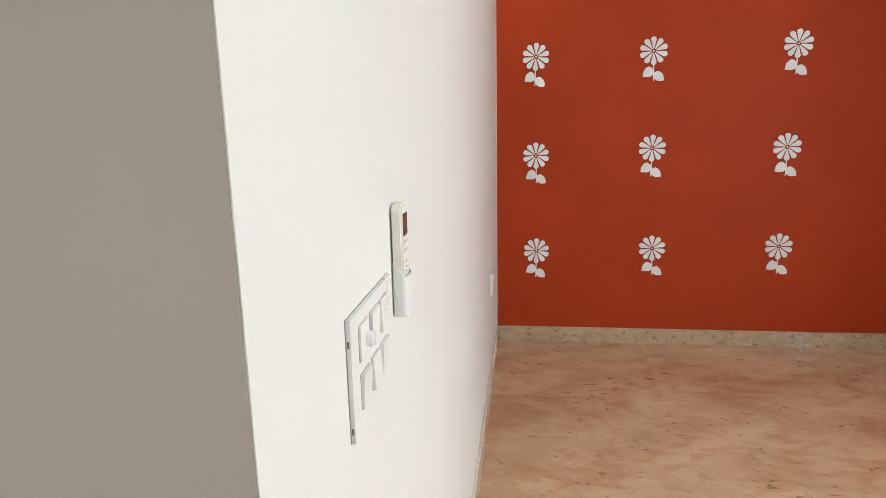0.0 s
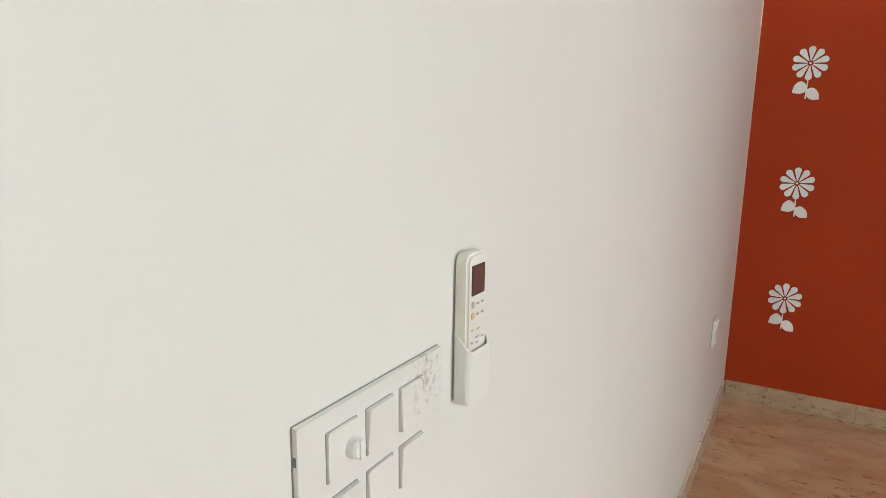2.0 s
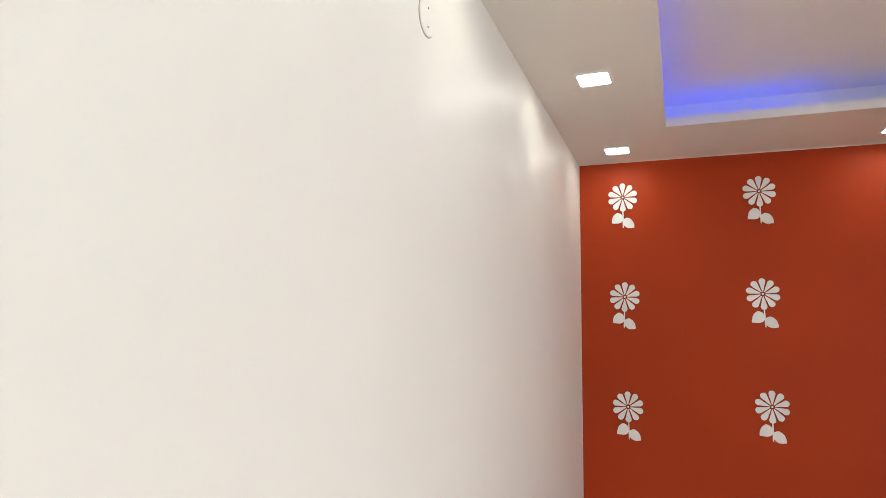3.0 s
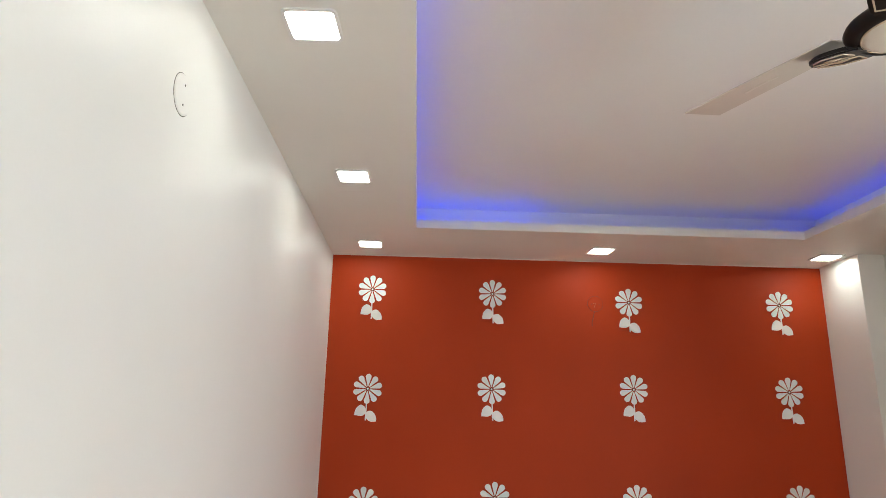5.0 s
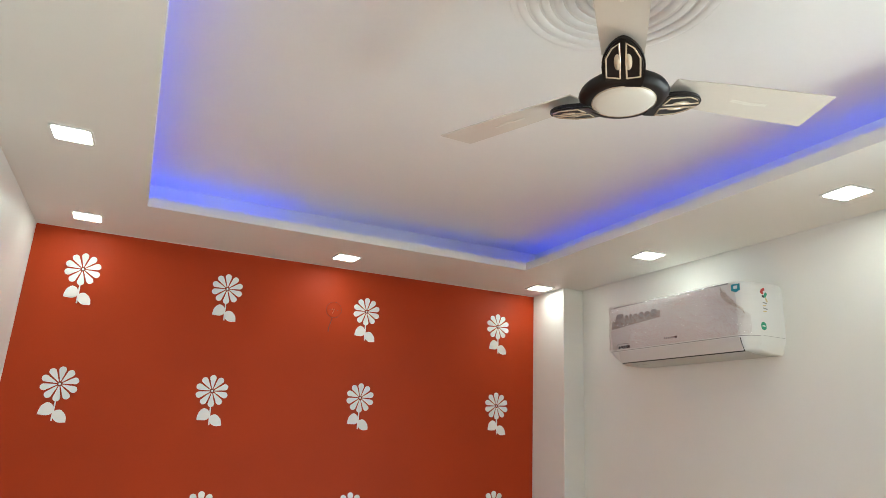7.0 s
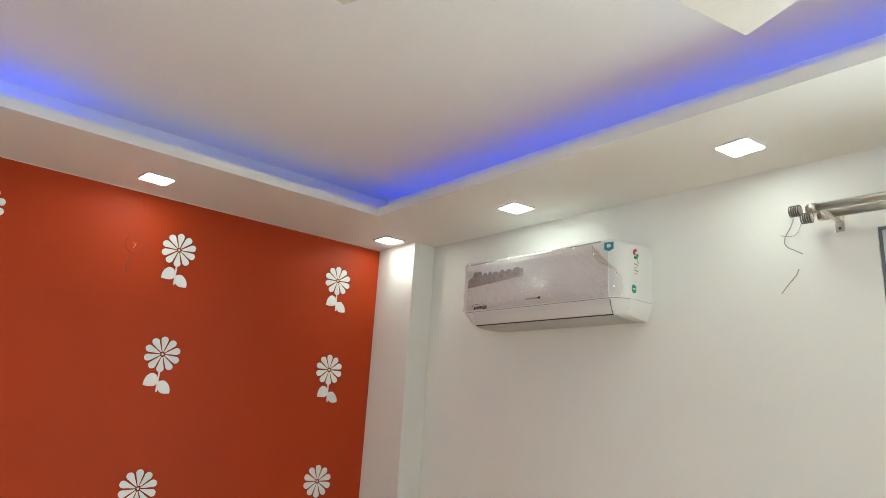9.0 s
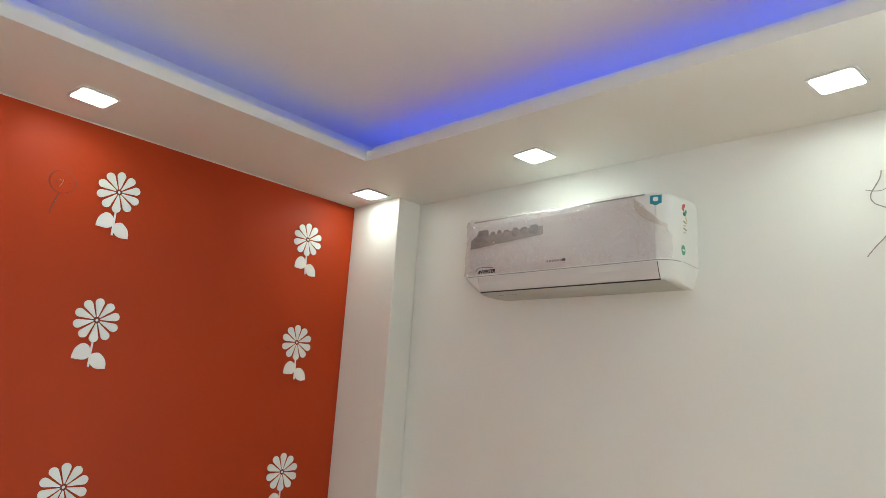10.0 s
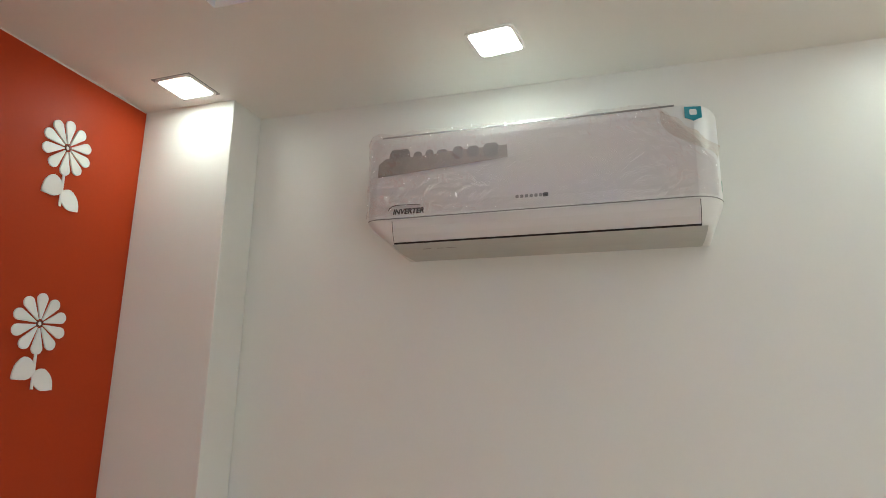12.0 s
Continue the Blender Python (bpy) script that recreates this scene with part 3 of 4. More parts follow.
def flower(x, z, tilt=0.0, spin=0.0):
    t = thing("wall_flower", "white cut-out flower with ten petals stuck on the orange wall", "wall decal", on_north(x, z, 0.0) @ pose(0, 0, 0, 0, 0, tilt), "flowers on the orange wall")
    for k in range(10):
        m = pose(0, 0, 0.0015, 0, 0, 90 + 36 * k + spin)
        part("petal", prism(bmesh.new(), petal_outline(0.012, 0.079, 0.0152), 0.0045, m), PETAL, t)
    bm = ring_prism([(0.0085 * math.cos(2 * math.pi * k / 20), 0.0085 * math.sin(2 * math.pi * k / 20)) for k in range(20)],
                    [(0.0052 * math.cos(2 * math.pi * k / 20), 0.0052 * math.sin(2 * math.pi * k / 20)) for k in range(20)], 0.005)
    part("core_ring", bm, CORE, t, "small brown ring")
    part("core", prism(bmesh.new(), [(0.005 * math.cos(2 * math.pi * k / 16), 0.005 * math.sin(2 * math.pi * k / 16)) for k in range(16)], 0.004), PETAL, t)
    part("stem", prism(bmesh.new(), [(-0.003, -0.070), (0.003, -0.070), (0.0035, -0.166), (-0.0025, -0.166)], 0.0040, pose(0, 0, 0.0015)), PETAL, t)
    part("leaf", prism(bmesh.new(), leaf_outline(-1), 0.0045, pose(0, 0, 0.0015)), PETAL, t)
    part("leaf", prism(bmesh.new(), leaf_outline(1), 0.0045, pose(0, 0, 0.0015)), PETAL, t)
    return t


first = flower(0.235, 2.306)
for x, z, tilt in ((0.909, 2.299, 1), (1.682, 2.270, 0), (2.551, 2.277, 1), (0.235, 1.762, -2), (0.904, 1.774, 2), (1.684, 1.788, -1), (2.552, 1.793, 2),
                   (0.240, 1.186, 1), (0.921, 1.221, -1), (1.673, 1.218, 1), (2.548, 1.229, 0), (0.248, 0.595, -1), (0.946, 0.616, 2), (1.675, 0.631, 0)):
    copy_thing(first, on_north(x, z, 0.0) @ pose(0, 0, 0, 0, 0, tilt))

# ---- round cover plates ----


def cover_plate(m, material, label):
    t = thing("cover_plate", label, "cover plate", m)
    part("plate", lathe([(0.0, 0.0035), (0.040, 0.0035), (0.0435, 0.0020), (0.0438, 0.0)], 40), material, t, smooth=False)
    part("shadow_gap", lathe([(0.0438, 0.0006), (0.0452, 0.0006), (0.0452, 0.0)], 40), SEAM, t, "dark seam")
    for s in (-0.022, 0.022):
        bm = lathe([(0.0, 0.0008), (0.0024, 0.0008), (0.0026, 0.0)], 10)
        bmesh.ops.translate(bm, verts=bm.verts, vec=(s, -0.002, 0.0036))
        part("screw_hole", bm, SEAM, t)
    return t


cover_plate(on_west(1.672, 2.252) @ pose(0, 0, 0, 0, 0, 90), WALL, "round white-painted cover plate on the wall")
cp = cover_plate(on_north(1.491, 2.258), RED, "round orange-painted cover plate with bare wires")
part("wire", tube(smooth_line([(-0.006, 0.0, 0.004), (-0.002, 0.004, 0.012), (-0.006, -0.012, 0.016), (-0.010, -0.022, 0.010)]), 0.0016, 6), COPPER, cp, "bare copper wire ends")
part("wire", tube(smooth_line([(0.0, 0.0, 0.004), (-0.010, 0.003, 0.011), (-0.014, -0.002, 0.012)]), 0.0016, 6), COPPER, cp, "bare copper wire ends")
part("cord", tube(smooth_line([(-0.006, -0.045, 0.001), (-0.014, -0.075, 0.003), (-0.022, -0.105, 0.003), (-0.022, -0.126, 0.002)]), 0.0024, 6), CORE, cp, "thin brown cord")

# ---- things on the white long wall ----
PLATE = dirty_plate("dusty_white_plate", (0.78, 0.77, 0.75), (0.008, 0.868, 1.230), 0.06)
sw = thing("switch_board", "white modular switch board with fan regulator, paint-specked", "switch board", on_west(0.790, 1.174))
part("base_plate", prism(bmesh.new(), rounded(0.214, 0.147, 0.0015), 0.006), PLATE, sw, "white cover plate")
part("rim_line", ring_prism(rounded(0.2155, 0.1485, 0.002), rounded(0.2138, 0.1468, 0.0015), 0.0012), PRINT, sw, "grey seam")
for z in (0.046, -0.058):
    part("clip", block(-0.1076, z - 0.004, 0.002, -0.1060, z + 0.004, 0.0045), GASKET, sw, "dark clip slot")
for row, z in ((0, 0.034), (1, -0.025)):
    for col, y in enumerate((-0.055, -0.0025, 0.0485)):
        gap = part("module_gap", ring_prism(rounded(0.0406, 0.0446, 0.0015), rounded(0.0398, 0.0438, 0.001), 0.0066), PRINT, sw, "grey gap")
        gap.location = (y, z, 0)
        if row == 0 and col == 0:
            reg = part("regulator", prism(bmesh.new(), rounded(0.0395, 0.0435, 0.003), 0.009), PLATE, sw, "fan speed regulator")
            reg.location = (y, z, 0)
            knob = lathe([(0.0, 0.018), (0.007, 0.018), (0.0088, 0.016), (0.0095, 0.009), (0.0, 0.009)], 28)
            box(knob, -0.0018, -0.0085, 0.012, 0.0018, 0.0085, 0.0195, bevel=0.0006)
            kn = part("knob", knob, PLASTIC, sw, "round white knob")
            kn.location = (y + 0.010, z - 0.002, 0)
        else:
            bm = bmesh.new()
            prism(bm, rounded(0.0395, 0.0435, 0.003), 0.0100)
            for v in bm.verts:
                if v.co.z > 0.005:
                    v.co.z += 0.05 * v.co.y * (1 if (row + col) % 2 else -1)
            rk = part("rocker", bm, PLATE, sw, "white rocker switch")
            rk.location = (y, z, 0)

hold = thing("remote_holder", "white plastic wall cradle for the remote", "remote holder", on_west(0.9540, 1.172))
outl = rounded(0.052, 0.024, 0.009, 5)
outl = [(x, y + 0.0118) for x, y in outl]
inn = [(x * 0.90, (y - 0.0118) * 0.80 + 0.0118) for x, y in outl]
bm = ring_prism(outl, inn, 0.070)
for v in bm.verts:
    x, y, z = v.co
    if z > 0.03:
        z += -0.012 * max(0.0, (y - 0.004) / 0.018) ** 1.5 + 0.010 * (1 - max(0.0, y) / 0.022)
    v.co = (x, z, max(y, 0.0003))
bmesh.ops.recalc_face_normals(bm, faces=bm.faces[:])
part("cradle", bm, PLASTIC, hold, smooth=False)
part("floor_plate", block(-0.025, 0.0, 0.002, 0.025, 0.003, 0.021), PLASTIC, hold)
remote = thing("remote_control", "ivory air-conditioner remote standing in its wall cradle", "remote control", on_west(0.9525, 1.1755, 0.0030))
bm = prism(bmesh.new(), rounded(0.045, 0.162, 0.011, 6), 0.0150, pose(0, 0.081, 0))
bmesh.ops.bevel(bm, geom=[e for e in bm.edges if all(abs(v.co.z - 0.0150) < 1e-5 for v in e.verts)], offset=0.003, segments=3, affect="EDGES")
part("case", bm, CREAMPL, remote, smooth=False)
part("display_frame", prism(bmesh.new(), rounded(0.0295, 0.033, 0.001), 0.0006, pose(0.0, 0.1325, 0.0150)), DARK, remote, "black display edge")
part("display", prism(bmesh.new(), rounded(0.0265, 0.030, 0.001), 0.0006, pose(0.0, 0.1325, 0.0154)), SCREEN, remote, "brown display")
for i, (x, z, w, h, mat) in enumerate(((-0.011, 0.106, 0.006, 0.007, PRINT), (0.0, 0.106, 0.006, 0.0022, PRINT), (0.011, 0.106, 0.006, 0.0022, PRINT),
                                       (-0.011, 0.094, 0.007, 0.007, PRINTY), (0.0, 0.094, 0.006, 0.0022, PRINT), (0.011, 0.094, 0.006, 0.0022, PRINT),
                                       (-0.011, 0.078, 0.005, 0.002, PRINTY), (0.002, 0.077, 0.007, 0.002, PRINTY),
                                       (0.0, 0.068, 0.009, 0.002, PRINT), (-0.012, 0.064, 0.005, 0.002, PRINT), (0.012, 0.066, 0.005, 0.002, PRINT), (0.0, 0.062, 0.005, 0.002, PRINT))):
    part("button", prism(bmesh.new(), rounded(w, h, min(w, h) * 0.3, 2), 0.0008, pose(x, z, 0.0150)), PRINTPALE if mat is PRINT else mat, remote)

sock = thing("wall_socket", "small white switch and socket plate low on the wall", "socket", on_west(3.30, 0.572))
bm = prism(bmesh.new(), rounded(0.088, 0.125, 0.006), 0.011)
part("plate", bm, PLASTIC, sock, "white plate")
part("seam", ring_prism(rounded(0.0905, 0.1275, 0.007), rounded(0.0885, 0.1255, 0.006), 0.002), PRINT, sock, "grey seam")
part("rocker", prism(bmesh.new(), rounded(0.044, 0.040, 0.003), 0.010, pose(-0.005, 0.033, 0.010, 7, 0, 0)), PLASTIC, sock, "white rocker switch")
part("socket_face", prism(bmesh.new(), rounded(0.050, 0.050, 0.004), 0.005, pose(0.005, -0.026, 0.011)), PLASTIC, sock)
for x, z in ((0.005, -0.013), (-0.006, -0.036), (0.016, -0.036)):
    hole = lathe([(0.0, 0.0), (0.0034, 0.0), (0.0036, -0.0008)], 10)
    bmesh.ops.translate(hole, verts=hole.verts, vec=(x, z, 0.0166))
    part("pin_hole", hole, DARK, sock)

# ---- air conditioner ----
ACY0, ACY1, ACZ = 2.316, 3.188, 1.990
ac = thing("air_conditioner", "white split air conditioner still wrapped in crumpled clear film", "air conditioner")
PROFILE = [(0.0, 0.009), (0.080, 0.006), (0.150, 0.009), (0.180, 0.0145), (0.188, 0.022), (0.198, 0.046), (0.206, 0.072), (0.2075, 0.078),
           (0.209, 0.160), (0.2075, 0.250), (0.206, 0.292), (0.202, 0.3025), (0.190, 0.3075), (0.060, 0.310), (0.016, 0.304), (0.0, 0.288), (0.0, 0.072)]


R0, R1 = 0.070, 0.036


def inset(y):
    """How far the rounded ends draw the front back at y."""
    for u, rad in ((1 - (y - ACY0) / R0, R0), (1 - (ACY1 - y) / R1, R1)):
        if u > 0:
            return rad * (1 - math.sqrt(max(0.0, 1 - min(1.0, u) ** 2)))
    return 0.0


def ac_solid(profile, y0, y1):
    """The unit's side profile drawn out along y, with its ends drawn in softly."""
    bm = bmesh.new()
    rings = []
    near = [y0 + R0 * (1 - math.cos(radians(a))) for a in range(0, 91, 10)]
    far = [y1 - R1 * (1 - math.cos(radians(a))) for a in range(90, -1, -15)]
    for y in near + [y0 + 0.1, y1 - 0.1] + far:
        k = inset(y)
        ring = []
        for d, z in profile:
            dd = max(0.0, d - k * (d / 0.21) ** 2)
            zz = z + (k * 0.35 if z < 0.03 else -k * 0.35 if z > 0.28 else 0.0) * (d / 0.21)
            low = max(0.0, 0.072 - z) / 0.072 if z < 0.08 else 0.0
            ring.append(bm.verts.new((XE - dd, y + (0.024 if y < 2.7 else -0.066) * low * (1 if y < y0 + R0 * 1.1 or y > y1 - R1 * 1.1 else 0), ACZ + zz)))
        rings.append(ring)
    n = len(profile)
    for a, b in zip(rings, rings[1:]):
        for k in range(n):
            bm.faces.new((a[k], a[(k + 1) % n], b[(k + 1) % n], b[k]))
    for ring in (rings[0], rings[-1]):
        bm.faces.new(ring[6:])
        bm.faces.new(ring[-1:] + ring[:7])
    bmesh.ops.recalc_face_normals(bm, faces=bm.faces[:])
    return bm


def strip(pairs, y0, y1, thick=0.003):
    """A bent sheet through (depth, height) pairs along y."""
    bm = bmesh.new()
    front = [[bm.verts.new((XE - d, y, ACZ + z)) for d, z in pairs] for y in (y0, y1)]
    back = [[bm.verts.new((XE - d + thick, y, ACZ + z)) for d, z in pairs] for y in (y0, y1)]
    n = len(pairs)
    for k in range(n - 1):
        bm.faces.new((front[0][k], front[0][k + 1], front[1][k + 1], front[1][k]))
        bm.faces.new((back[0][k], back[1][k], back[1][k + 1], back[0][k + 1]))
        for s in (0, 1):
            bm.faces.new((front[s][k], back[s][k], back[s][k + 1], front[s][k + 1]))
    for k in (0, n - 1):
        bm.faces.new((front[0][k], front[1][k], back[1][k], back[0][k]))
    bmesh.ops.recalc_face_normals(bm, faces=bm.faces[:])
    return bm


case = part("body", ac_solid(PROFILE, ACY0, ACY1), ACWHITE, ac, "white plastic case", True)
case.data.set_sharp_from_angle(angle=radians(38))
line = [Vector((XE - 0.2092 + inset(y) * 0.985, y, ACZ + 0.0762)) for y in [ACY0 + R0 * (1 - math.cos(radians(a))) for a in range(8, 91, 8)] + [ACY1 - R1, ACY1 - R1 * 0.5, ACY1 - R1 * 0.2]]
part("panel_seam", tube(line, 0.0012, 6), PRINT, ac, "grey seam under the front panel")
FRONT = [(0.2095, 0.079), (0.2115, 0.110), (0.2120, 0.160), (0.2110, 0.235), (0.2100, 0.280), (0.2075, 0.2985)]
part("front_panel", strip(FRONT, ACY0 + 0.056, ACY1 - 0.036), ACWHITE, ac, "smooth white front panel")
part("slot", strip([(0.184, 0.0140), (0.1895, 0.0205), (0.2010, 0.046), (0.2078, 0.0700)], ACY0 + 0.0530, ACY1 - 0.078), DARK, ac, "black air slot")
part("louver", strip([(0.1905, 0.0180), (0.1985, 0.0340), (0.2050, 0.0520), (0.2090, 0.0715)], ACY0 + 0.0545, ACY1 - 0.080), ACLOUVER, ac, "white outlet louver")
# sheet under the case that carries the shade there as darker grey
part("underside", strip([(0.002, 0.0085), (0.080, 0.0052), (0.150, 0.0080), (0.1830, 0.0138)], ACY0 + 0.040, ACY1 - 0.072, -0.002), ACSHADED, ac, "underside with its shade in a darker grey")
part("top_gap", strip([(0.2078, 0.3000), (0.2040, 0.3055), (0.1960, 0.3085)], ACY0 + 0.095, ACY1 - 0.045, 0.002), PRINT, ac, "grey top edge")


def on_ac(d, y, z):
    return on_east(XE - d, y, ACZ + z)


band = part("promo_sticker", prism(bmesh.new(), [(0, -0.046), (0.345, -0.022), (0.343, 0.012), (0.200, 0.010), (0.110, 0.004), (0.020, 0.006), (0, -0.010)], 0.0008, on_ac(0.2112, 3.150, 0.235) @ pose(0, 0, 0, -3, 0, 0)), BROWNST, ac, "grey-brown promotional sticker")
for k, (x, w, h) in enumerate(((0.058, 0.058, 0.062), (0.108, 0.024, 0.030), (0.140, 0.022, 0.034), (0.174, 0.030, 0.028), (0.216, 0.026, 0.036), (0.256, 0.030, 0.030), (0.302, 0.038, 0.036))):
    part("printed_shape", prism(bmesh.new(), rounded(w, h, 0.010 if k else 0.028, 5), 0.0006, on_ac(0.2109 + 0.0001 * k, 3.150 - x, 0.242 - 0.004 * (k > 0)) @ pose(0, 0, 0, -3, 0, 0)), BROWNST2, band)
tag = part("badge_sticker", prism(bmesh.new(), [(-0.019, 0.017), (0.019, 0.017), (0.019, -0.011), (0.012, -0.013), (0.0, -0.019), (-0.012, -0.013), (-0.019, -0.011)], 0.0010, on_ac(0.2095, 2.371, 0.276) @ pose(0, 0, 0, -2, 11, 0)), TEAL, ac, "teal shield sticker")
part("printed_shape", prism(bmesh.new(), rounded(0.016, 0.014, 0.003), 0.0008, on_ac(0.2106, 2.371, 0.279) @ pose(0, 0, 0, -2, 11, 0)), WHITEINK, tag)
ml = on_ac(0.2122, 3.118, 0.0865)
words = written("INVERTER", 0.0235)
bmesh.ops.transform(words, verts=words.verts, matrix=ml @ Matrix(((0.80, 0.16, 0, 0.012), (0, 0.80, 0, 0), (0, 0, 1, 0), (0, 0, 0, 1))))
part("lettering", words, BLACKINK, ac, "black lettering INVERTER")
arc = [(0.0 + 0.028 * (1 - math.cos(radians(a))) * (1 if a < 90 else 1.0 + (a - 90) / 50), 0.010 + 0.014 * math.sin(radians(a))) for a in range(0, 140, 12)]
part("swoosh", tube([ml @ Vector((x, y, 0.0004)) for x, y in arc], 0.0010, 5), BLACKINK, ac, "black curved line")
for k in range(7):
    h = 0.011 if k != 6 else 0.013
    part("logo_bar", prism(bmesh.new(), rounded(0.0078 if k < 6 else 0.013, h * 0.75, 0.002, 2), 0.0006, on_ac(0.2122, 2.783 - 0.0115 * k, 0.108)), PRINT if k < 6 else BLACKINK, ac)
for k, (x, w) in enumerate(((0.0, 0.022), (0.036, 0.018), (0.064, 0.026))):
    part("fine_print", prism(bmesh.new(), rounded(w, 0.004 if k else 0.007, 0.001, 2), 0.0006, Matrix.Translation((XE - 0.155, 3.03 - x, ACZ + 0.0055)) @ Matrix(((0, -1, 0, 0), (-1, 0, 0, 0), (0, 0, -1, 0), (0, 0, 0, 1)))), PRINT, ac)
# stickers on the end of the case (x runs from the wall to the front)
end = Matrix(((-1, 0, 0, XE), (0, 0, -1, ACY0), (0, 1, 0, ACZ), (0, 0, 0, 1)))
def end_mark(name, x, z, w, h, material, tilt=0.0, label="", out=0.0):
    part(name, prism(bmesh.new(), rounded(w, h, min(w, h) * 0.48, 5), 0.0010, end @ pose(x, z, out, 0, 0, tilt)), material, ac, label)


end_mark("label_print", 0.118, 0.270, 0.026, 0.012, REDST, -30)
end_mark("label_print", 0.124, 0.258, 0.020, 0.009, REDST, 20)
end_mark("label_print", 0.104, 0.250, 0.026, 0.013, GREENST, -55)
end_mark("label_print", 0.118, 0.243, 0.014, 0.010, BLACKINK, 10)
end_mark("label_print", 0.100, 0.230, 0.022, 0.008, PRINTY, 60)
for k in range(4):
    end_mark("label_line", 0.110 + 0.004 * (k % 2), 0.216 - 0.012 * k, 0.026 - 0.005 * (k % 2), 0.0045, PRINTY if k % 2 else PRINT, 8 - 14 * (k % 2))
end_mark("round_label", 0.128, 0.118, 0.030, 0.034, GREENST, 0, "round green sticker")
end_mark("label_line", 0.128, 0.118, 0.018, 0.005, WHITEINK, 0, "", 0.0008)
end_mark("end_seam", 0.070, 0.0785, 0.130, 0.0018, PRINTPALE)

# crumpled protective film over the front, open at one end
bm = bmesh.new()
profile = [(0.2130, 0.081), (0.2150, 0.105), (0.2155, 0.135), (0.2155, 0.170), (0.2150, 0.205), (0.2143, 0.240), (0.2135, 0.272), (0.2115, 0.294), (0.2040, 0.3075)]
rows_z = [(p[0] + (q[0] - p[0]) * k / 3, p[1] + (q[1] - p[1]) * k / 3) for p, q in zip(profile, profile[1:]) for k in range(3)] + profile[-1:]
ny = 200
grid = []
for j in range(ny + 1):
    f = j / ny
    col = []
    for d, z in rows_z:
        y_end = ACY0 + 0.012 + 0.115 * max(0.0, (z - 0.165) / 0.13) + 0.012 * noise.noise(Vector((z * 30, 1.0, 5.0)))
        y = ACY1 - 0.001 + (y_end - ACY1 + 0.001) * f
        dd = d - inset(max(y, ACY0)) * 0.95
        p = Vector((y * 11 + z * 9, z * 20 - y * 4, 3.0))
        warp = Vector((noise.noise(p * 0.7), noise.noise(p * 0.7 + Vector((9, 0, 0))), 0.0))
        ridge = sum(h * (1 - min(1.0, 3.2 * abs(noise.noise((p + warp) * s)))) ** 2 for s, h in ((0.9, 0.007), (2.1, 0.005), (4.7, 0.003)))
        heavy = 0.05 + 1.1 * max(0.0, (z - 0.235) / 0.06) * (0.35 + max(0.0, noise.noise(Vector((y * 5, 2.0, 0.0))) + 0.4)) + 1.0 * max(0.0, 1 - f / 0.42) ** 0.8 + 0.10 * max(0.0, 1 - abs(f - 0.68) / 0.16) + 0.9 * max(0.0, 1 - abs(f - 0.95) / 0.10)
        lift = 0.004 * heavy * (0.5 + noise.noise(Vector((y * 25, 7.0, 0.0)))) if z > 0.290 else 0.0
        col.append(bm.verts.new((XE - dd - ridge * min(1.4, heavy), y, ACZ + z + lift)))
    grid.append(col)
for a, b in zip(grid, grid[1:]):
    for k in range(len(a) - 1):
        bm.faces.new((a[k], a[k + 1], b[k + 1], b[k]))
film = part("plastic_film", bm, FILM, ac, "crumpled clear plastic film")
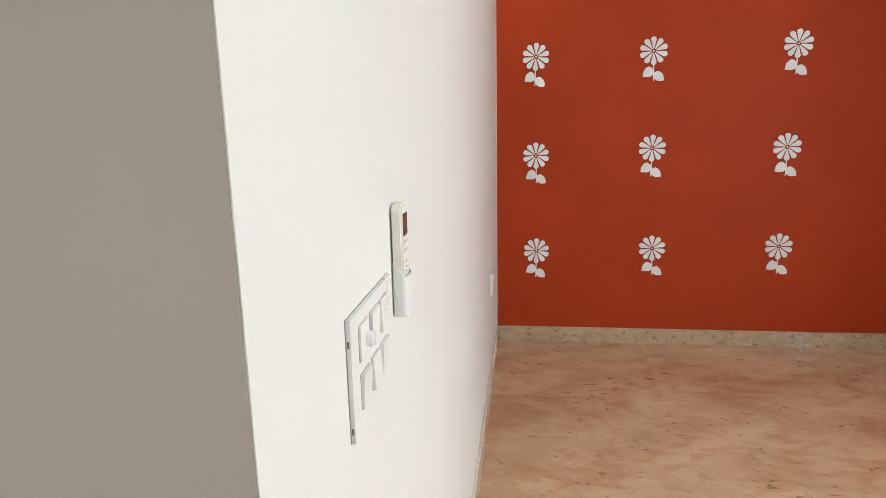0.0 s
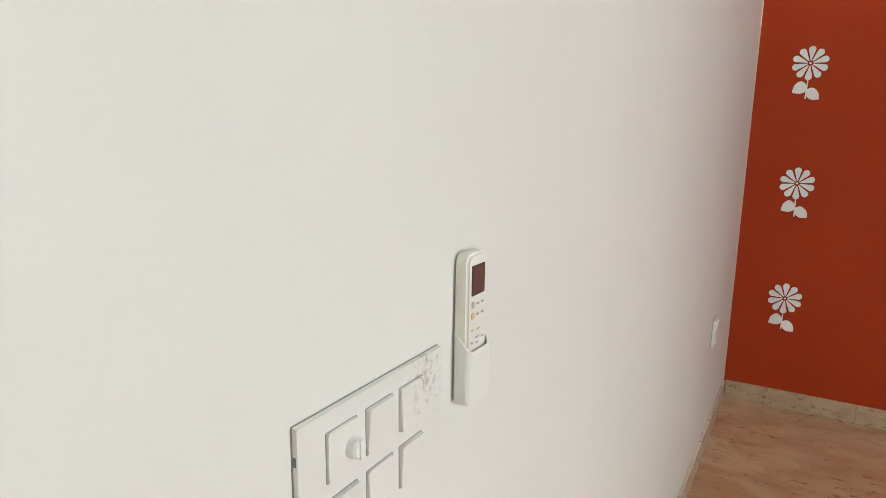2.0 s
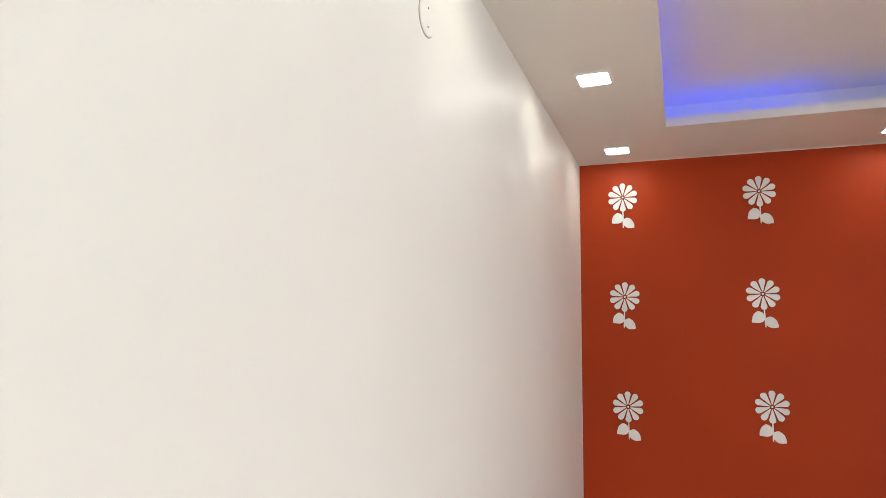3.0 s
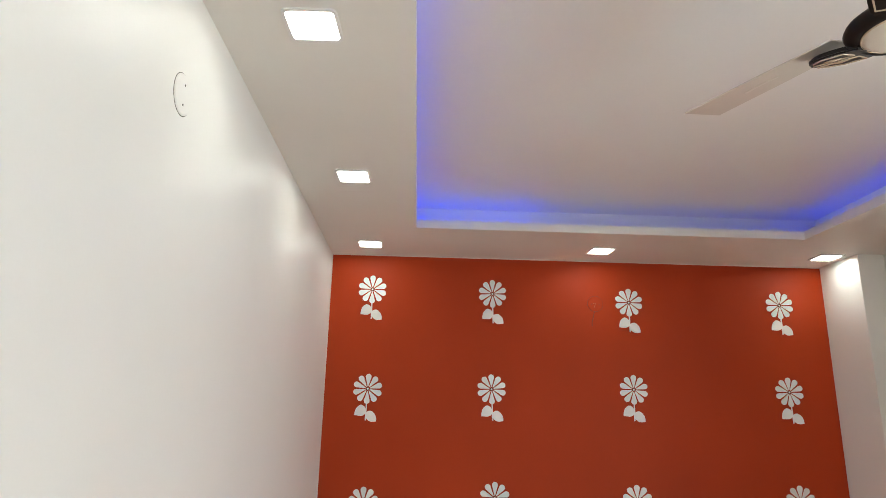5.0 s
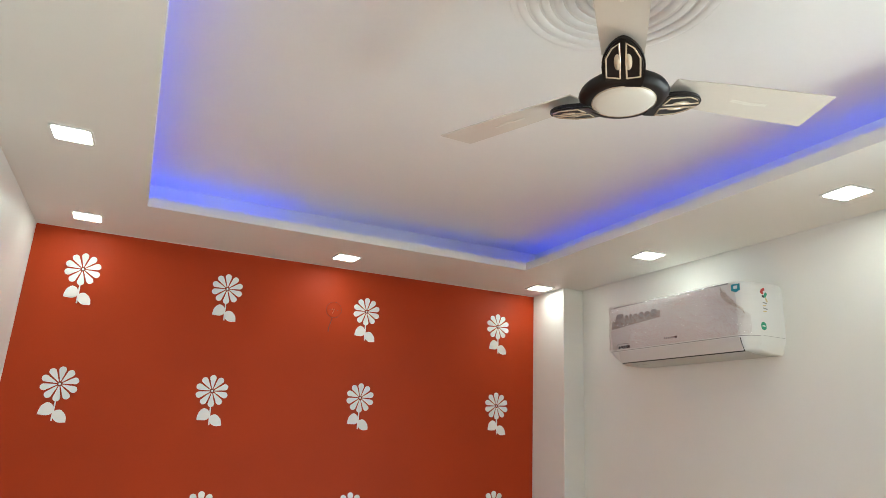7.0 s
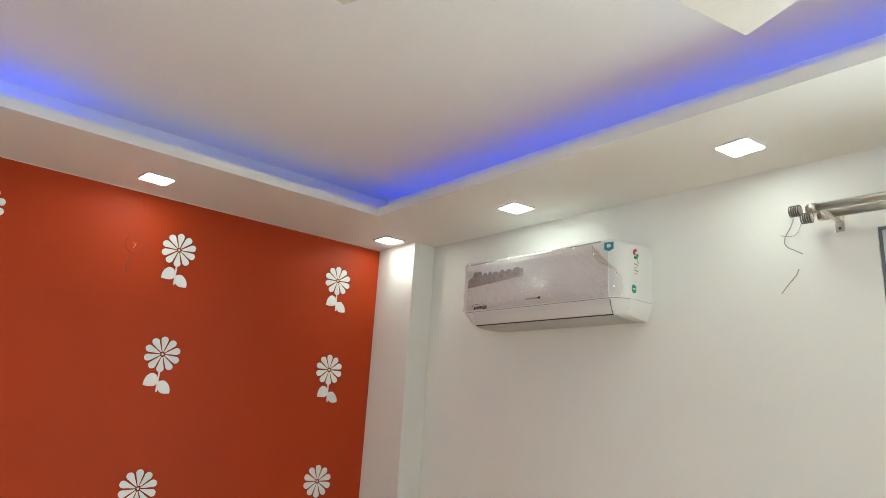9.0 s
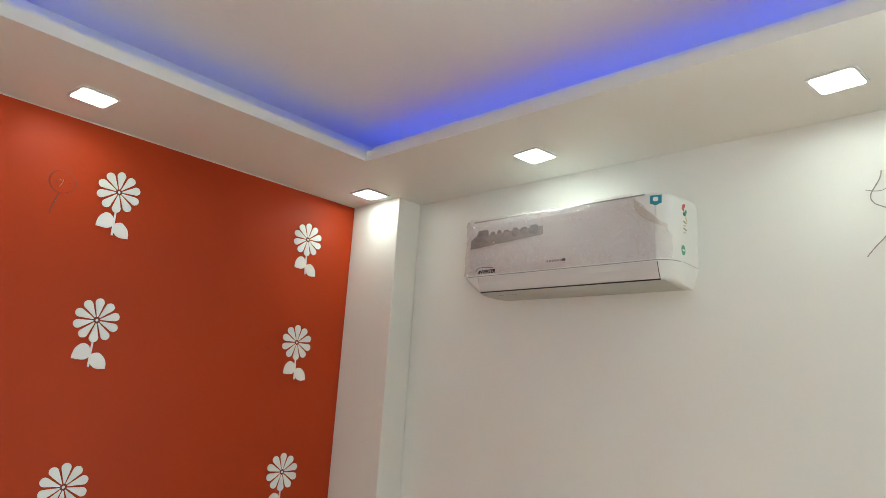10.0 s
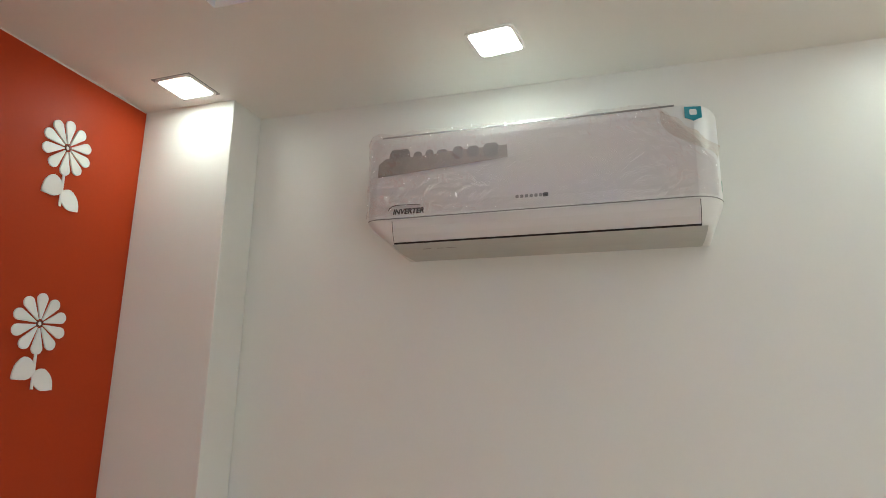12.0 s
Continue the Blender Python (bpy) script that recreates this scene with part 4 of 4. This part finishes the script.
# loose flap gathered along the film's open edge, standing off the panel
bm = bmesh.new()
flap = []
for i in range(31):
    u = i / 30
    z = 0.292 - 0.125 * u
    y_end = ACY0 + 0.012 + 0.115 * max(0.0, (z - 0.165) / 0.13)
    row = []
    for k in range(15):
        w = k / 14
        rise = 0.018 * math.sin(math.pi * u) ** 0.7 * w ** 0.6 + 0.006 * abs(noise.noise(Vector((u * 9, w * 5, 1.5)))) + 0.003 * abs(noise.noise(Vector((u * 24, w * 13, 4.5))))
        y = y_end + 0.040 * math.sin(math.pi * min(1.0, u * 1.1)) - w * (0.055 * math.sin(math.pi * u) ** 0.8 + 0.012 * noise.noise(Vector((u * 7, 3.0, 8.0))))
        row.append(bm.verts.new((XE - 0.2155 - rise, y, ACZ + z - 0.01 * w)))
    flap.append(row)
for a, b in zip(flap, flap[1:]):
    for k in range(len(a) - 1):
        bm.faces.new((a[k], a[k + 1], b[k + 1], b[k]))
part("gathered_edge", bm, FOLD, film, "yellowish gathered edge of the film")

# ---- skirting and floor slabs ----
base = structure("floor", block(XA - 0.1, YS - 0.1, -0.12, XE + 0.1, YN + 0.1, -0.004), SKIRT, "polished pink-beige streaked marble floor", "floor")
edges_x = [XA, -0.36, 0.58, 1.52, 2.46, XE]
edges_y = [YS, -0.98, -0.36, 0.25, 0.86, 1.47, 2.08, 2.69, 3.30, YN]
for j, (y0, y1) in enumerate(zip(edges_y, edges_y[1:])):
    off = 0.0 if j % 2 else 0.31
    xs = [XA] + [x + off for x in edges_x[1:-1] if x + off < XE - 0.1] + [XE]
    for x0, x1 in zip(xs, xs[1:]):
        part("slab", block(x0 + 0.0002, y0 + 0.0002, -0.02, x1 - 0.0002, y1 - 0.0002, 0.0), FLOOR, base)


def skirting(name, runs, height, thick, horizontal, at, label, stone=SKIRT):
    root = thing(name, label, "skirting", kind="structure")
    for a, b in runs:
        if horizontal:
            bm = block(a + 0.0005, at - thick, 0.0005, b - 0.0005, at - 0.0005, height, bevel=0.002)
        else:
            s = min(at, at + thick), max(at, at + thick)
            bm = block(s[0] + 0.0002, a + 0.0005, 0.0005, s[1] - 0.0002, b - 0.0005, height, bevel=0.002)
        part("stone", bm, stone, root)


skirting("skirting_north", ((0.0135, 0.62), (0.62, 1.06), (1.06, 1.865), (1.865, 2.815)), 0.100, 0.012, True, YN, "beige marble skirting under the orange wall")
skirting("skirting_west", ((YC, 1.30), (1.30, 2.20), (2.20, 3.10), (3.10, YN - 0.013)), 0.100, 0.013, False, 0.0, "pale marble skirting along the white wall", SKIRTPALE)
skirting("skirting_east", ((1.55, 2.60), (2.60, 3.665)), 0.100, -0.010, False, XE, "beige marble skirting along the white wall")
